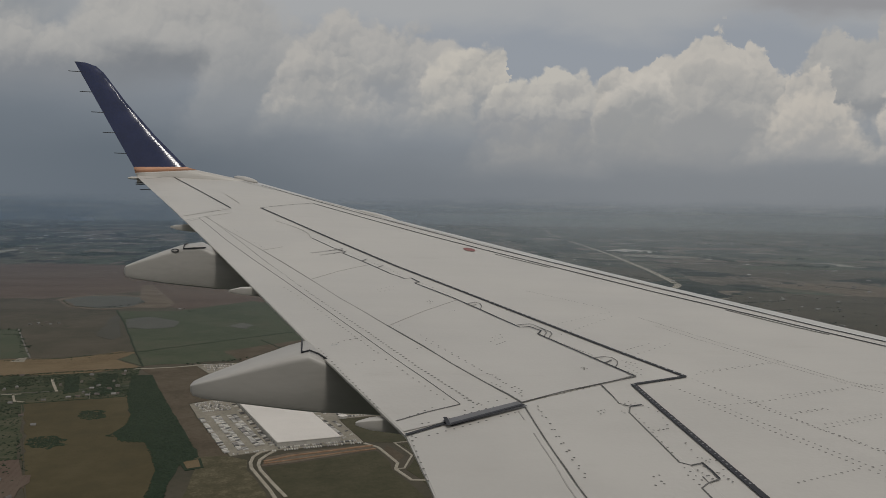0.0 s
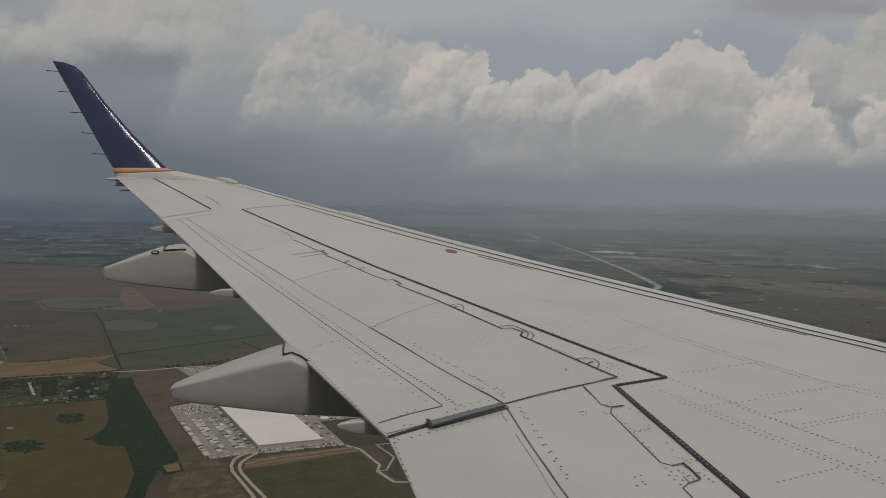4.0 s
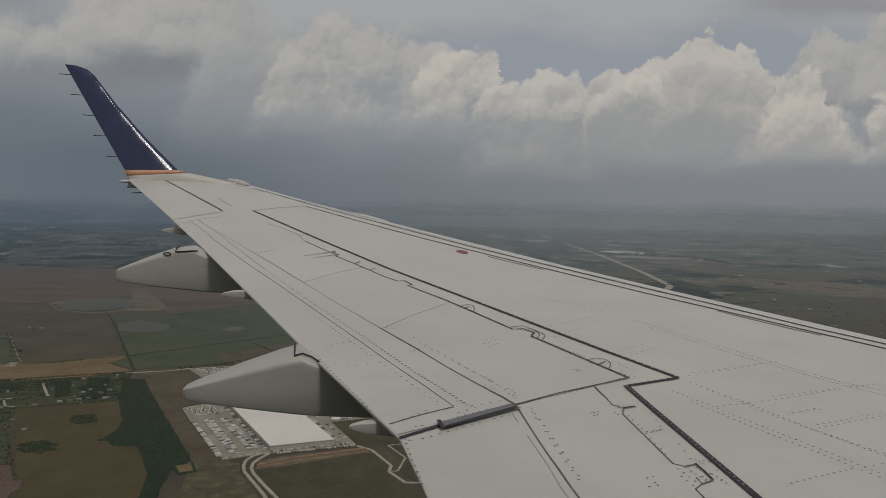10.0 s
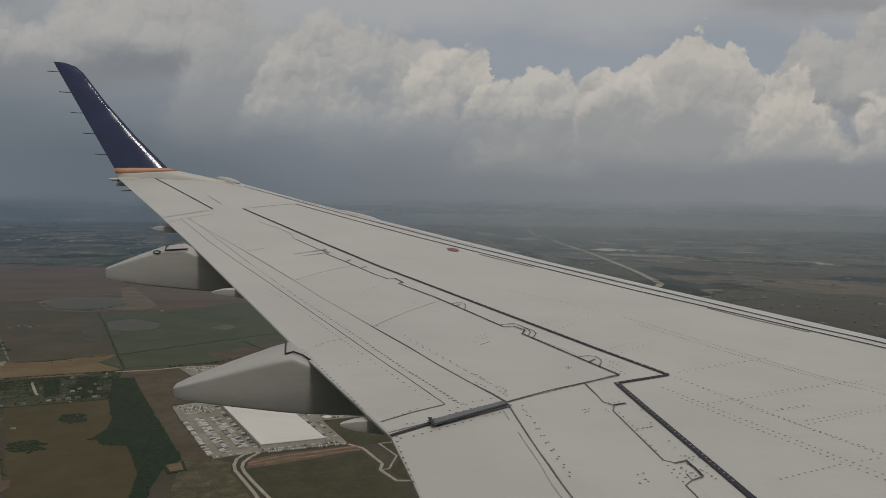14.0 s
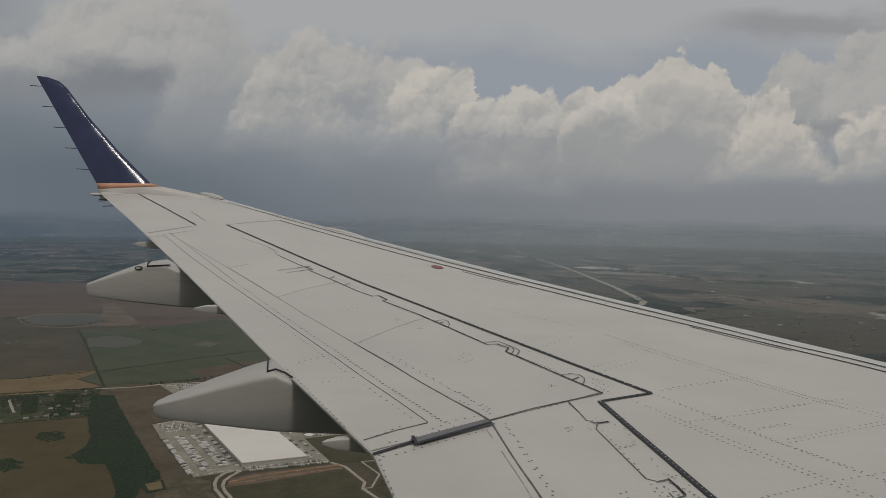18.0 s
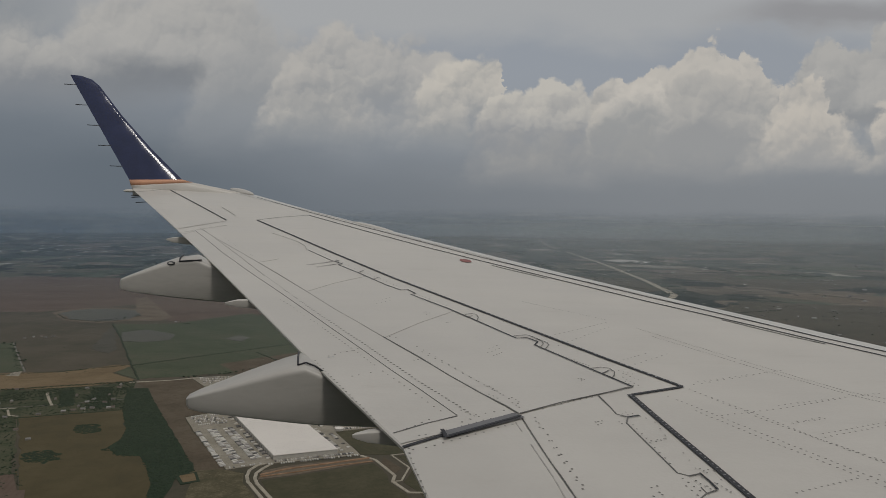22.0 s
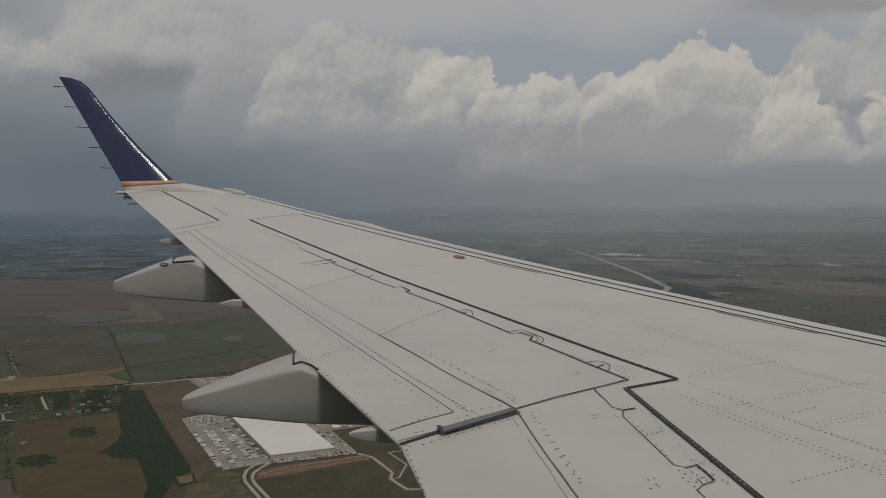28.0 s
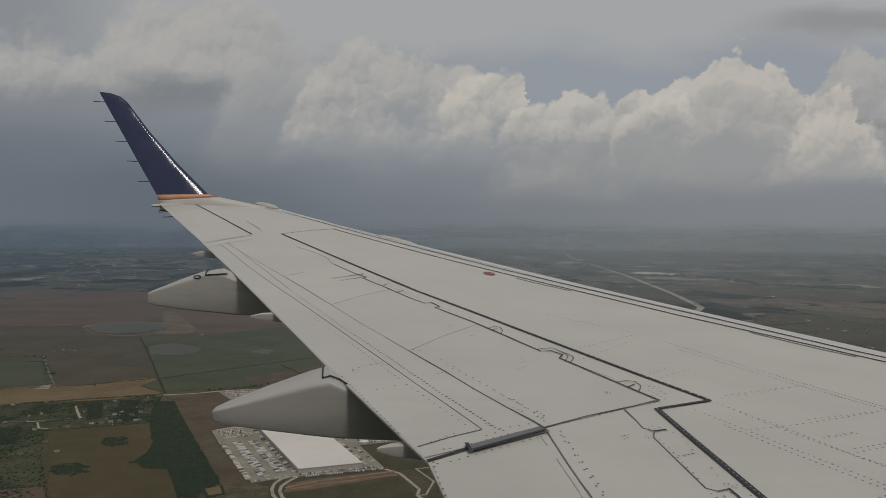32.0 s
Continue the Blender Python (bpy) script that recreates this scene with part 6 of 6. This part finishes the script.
trees("farm_hedges", rows_of_trees, 0.75, "thin dark hedges between distant fields", tall=0.6)
trees("farmland_trees", near_w, 1.0, "dark trees and copses across farmland", tall=0.5)
trees("distant_trees", far_w[::2], 8.0, "dark woods in the hazy distance", tall=0.16)

# far towns, a scatter of low pale blocks along their streets
def far_town(x0, y0, long, deep, count, seed, label):
    rng = random.Random(seed)
    vs, fs = [], []
    for _ in range(count):
        lane_y = round(rng.gauss(0, 1.0) * 2.0) / 2.0
        x, y = x0 + rng.gauss(0, long / 2), y0 + lane_y * deep / 2 + rng.gauss(0, deep * 0.05)
        size = y0 / 4200
        w, d, h = size * rng.uniform(2, 7) * rng.choice((1, 1, 1, 2.4)), size * rng.uniform(2, 6), size * rng.uniform(0.6, 2.4)
        k = len(vs)
        vs += [(x + a * w, y + b * d, z) for z in (0.0, h) for a, b in ((-1, -1), (1, -1), (1, 1), (-1, 1))]
        fs += [tuple(k + i for i in f) for f in ((4, 5, 6, 7), (0, 1, 5, 4), (1, 2, 6, 5), (2, 3, 7, 6), (3, 0, 4, 7))]
    laid(raw("distant_town", vs, fs, TOWNPALE), label, "town", "stuff")


far_town(-1080, 4250, 330, 560, 150, 11, "pale low buildings of a far town under rain haze")
far_town(-620, 2750, 260, 420, 90, 12, "scattered pale farm buildings on dark land")
far_town(-260, 2300, 260, 300, 50, 15, "scattered pale farm buildings on dark land")
far_town(2350, 3500, 420, 260, 110, 13, "long pale works on the far plain")
far_town(1380, 2420, 380, 420, 90, 14, "scattered pale farm buildings on dark land")
far_town(1050, 1500, 260, 300, 40, 16, "scattered pale farm buildings on dark land")

# ---- haze: tinted see-through sheets stand in for dimmed air, thicker with distance ----
def haze(radius, low, high, strength, tint, ramp):
    """A standing tinted curtain, added in place of haze, that thins out upwards."""
    mat = bpy.data.materials.new("haze")
    mat.use_nodes = True
    n = Nodes(mat.node_tree)
    p = n.add("ShaderNodeTexCoord").outputs["Object"]
    s = n.add("ShaderNodeSeparateXYZ")
    n.put(s.inputs[0], p)
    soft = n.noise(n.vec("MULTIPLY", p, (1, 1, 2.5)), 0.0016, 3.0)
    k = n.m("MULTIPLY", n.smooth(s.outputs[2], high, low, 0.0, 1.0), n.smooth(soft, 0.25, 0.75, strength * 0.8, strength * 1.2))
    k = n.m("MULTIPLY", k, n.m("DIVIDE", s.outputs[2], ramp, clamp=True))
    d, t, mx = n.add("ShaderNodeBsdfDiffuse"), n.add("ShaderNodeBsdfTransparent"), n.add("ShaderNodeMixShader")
    # haze colour painted on the sheet, paler towards the nose
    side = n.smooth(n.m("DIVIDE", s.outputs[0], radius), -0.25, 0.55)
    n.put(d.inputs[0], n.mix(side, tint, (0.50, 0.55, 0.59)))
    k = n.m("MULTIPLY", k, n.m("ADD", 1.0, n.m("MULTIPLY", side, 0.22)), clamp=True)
    n.put(mx.inputs[0], k)
    n.put(mx.inputs[1], t.outputs[0])
    n.put(mx.inputs[2], d.outputs[0])
    out = n.add("ShaderNodeOutputMaterial")
    n.put(out.inputs[0], mx.outputs[0])
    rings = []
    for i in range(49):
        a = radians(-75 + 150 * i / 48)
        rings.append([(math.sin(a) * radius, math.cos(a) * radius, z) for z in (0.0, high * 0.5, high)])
    ob = link("haze_sheet", loft(rings, closed=False), mat)
    laid(ob, "tinted see-through sheet standing in for haze over farmland", "haze")


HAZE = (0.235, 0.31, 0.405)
# the nearest sheet is warm, to lift and redden the ground behind it
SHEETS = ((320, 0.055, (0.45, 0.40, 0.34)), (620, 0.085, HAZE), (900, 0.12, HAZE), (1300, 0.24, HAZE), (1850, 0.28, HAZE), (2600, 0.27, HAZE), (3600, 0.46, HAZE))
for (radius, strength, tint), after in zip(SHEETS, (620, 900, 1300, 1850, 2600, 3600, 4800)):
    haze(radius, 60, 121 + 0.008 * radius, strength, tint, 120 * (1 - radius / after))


# ---- the cabin round the eye ----
def rounded(x0, x1, z0, z1, r, y, n=24):
    pts = []
    for cx, cz, a0 in ((x1 - r, z1 - r, 0), (x0 + r, z1 - r, 90), (x0 + r, z0 + r, 180), (x1 - r, z0 + r, 270)):
        for i in range(n + 1):
            a = radians(a0 + 90 * i / n)
            pts.append((cx + r * math.cos(a), y, cz + r * math.sin(a)))
    return pts


def collar(name, a, b, mat, parent=None, label="", extra=()):
    rings = [a, b, *extra]
    return link(name, loft(rings, caps=False), mat, parent, label, True)


window = empty("window_1", "oval cabin window with a grey plastic rim", "window", kind="structure", at=(0, 0, EYE))
inner = rounded(-0.13, 0.1085, -0.047, 0.30, 0.07, 0.08)
lip = rounded(-0.14, 0.1185, -0.057, 0.31, 0.075, 0.074)
edge = rounded(-0.137, 0.115, -0.051, 0.316, 0.074, 0.084)
back = rounded(-0.25, 0.215, -0.13, 0.42, 0.12, 0.15)
collar("window_frame", lip, inner, TRIM, window, "grey plastic window rim", (edge, back))


# ---- the fuselage: an outer skin and a cabin lining, both round tubes with window openings ----
MID_Y, MID_Z = -1.74, 0.10
NEAR_X, NEAR_Z = (-0.25, 0.215), (-0.13, 0.42)
FAR_X = [(-1.2 + 0.46 * k, -0.94 + 0.46 * k) for k in range(6)]


def tube(name, r, x0, x1, mat, thick):
    """A round shell along x with openings for the windows."""
    xs = sorted({x0, x1, *NEAR_X, *(x for pair in FAR_X for x in pair)} | {x0 + (x1 - x0) * i / 12 for i in range(13)})
    turn = [math.asin((z - MID_Z) / r) for z in NEAR_Z]
    angles = sorted({turn[0], turn[1], math.pi - turn[0], math.pi - turn[1]} | {i * math.pi / 18 for i in range(-9, 27) if all(abs(i * math.pi / 18 - b) > 0.06 for b in (*turn, math.pi - turn[0], math.pi - turn[1]))})
    bm = bmesh.new()
    k = len(angles)
    rows = [[bm.verts.new((x, MID_Y + r * math.cos(a), MID_Z + r * math.sin(a))) for a in angles] for x in xs]
    for i in range(len(xs) - 1):
        mx = (xs[i] + xs[i + 1]) / 2
        for j in range(k):
            a0, a1 = angles[j], angles[(j + 1) % k] + (2 * math.pi if j == k - 1 else 0)
            ma = (a0 + a1) / 2
            if turn[0] < ma < turn[1] and NEAR_X[0] < mx < NEAR_X[1]:
                continue
            if turn[0] < math.pi - ma < turn[1] and any(p < mx < q for p, q in FAR_X):
                continue
            bm.faces.new((rows[i][j], rows[i][(j + 1) % k], rows[i + 1][(j + 1) % k], rows[i + 1][j]))
    bmesh.ops.recalc_face_normals(bm, faces=bm.faces)
    ob = link(name, bm, mat, smooth=True)
    ob.location.z = EYE
    m = ob.modifiers.new("thickness", "SOLIDIFY")
    m.thickness, m.offset = thick, 0.0
    return ob


tagged(tube("wall_fuselage", 1.90, -9.0, 12.0, FUSELAGE, 0.012), "light grey round fuselage skin", "wall", kind="structure")
tagged(tube("wall_cabin", 1.80, -1.4, 1.6, CABIN, 0.01), "dim curved cabin lining with window openings", "wall", kind="structure")
collar("outer_surround", back, rounded(-0.27, 0.235, -0.15, 0.44, 0.02, 0.138), FUSELAGE, window)
collar("inner_surround", lip, rounded(-0.27, 0.235, -0.15, 0.44, 0.02, 0.046), CABIN, window)


def slice_of_cabin(name, x0, x1, z0, z1, label, category):
    """A flat closing piece across the cabin."""
    half = [MID_Y + sgn * math.sqrt(max(0.0, 1.80 ** 2 - (z - MID_Z) ** 2)) for z in (z0, z1) for sgn in (-1, 1)]
    bm = bmesh.new()
    bmesh.ops.create_cube(bm, size=1.0)
    ya, yb = max(half[0], half[2]) if name == "floor" else MID_Y - 1.8, min(half[1], half[3]) if name == "floor" else MID_Y + 1.8
    for v in bm.verts:
        v.co = ((x0 + x1) / 2 + (x1 - x0) * v.co.x, (ya + yb) / 2 + (yb - ya) * v.co.y, (z0 + z1) / 2 + (z1 - z0) * v.co.z)
    ob = link(name, bm, CABIN)
    ob.location.z = EYE
    tagged(ob, label, category, kind="structure")


slice_of_cabin("floor", -1.4, 1.6, -1.06, -1.0, "dim cabin floor", "floor")


def bulkhead(x):
    rings = [[(x + d, MID_Y + r * math.cos(a), MID_Z + r * math.sin(a)) for a in [i * math.pi / 18 for i in range(36)]] for d, r in ((-0.02, 1.80), (0.02, 1.80))]
    ob = link("wall_bulkhead", loft(rings), CABIN)
    ob.location.z = EYE
    tagged(ob, "dim cabin bulkhead", "wall", kind="structure")


bulkhead(-1.42)
bulkhead(1.62)
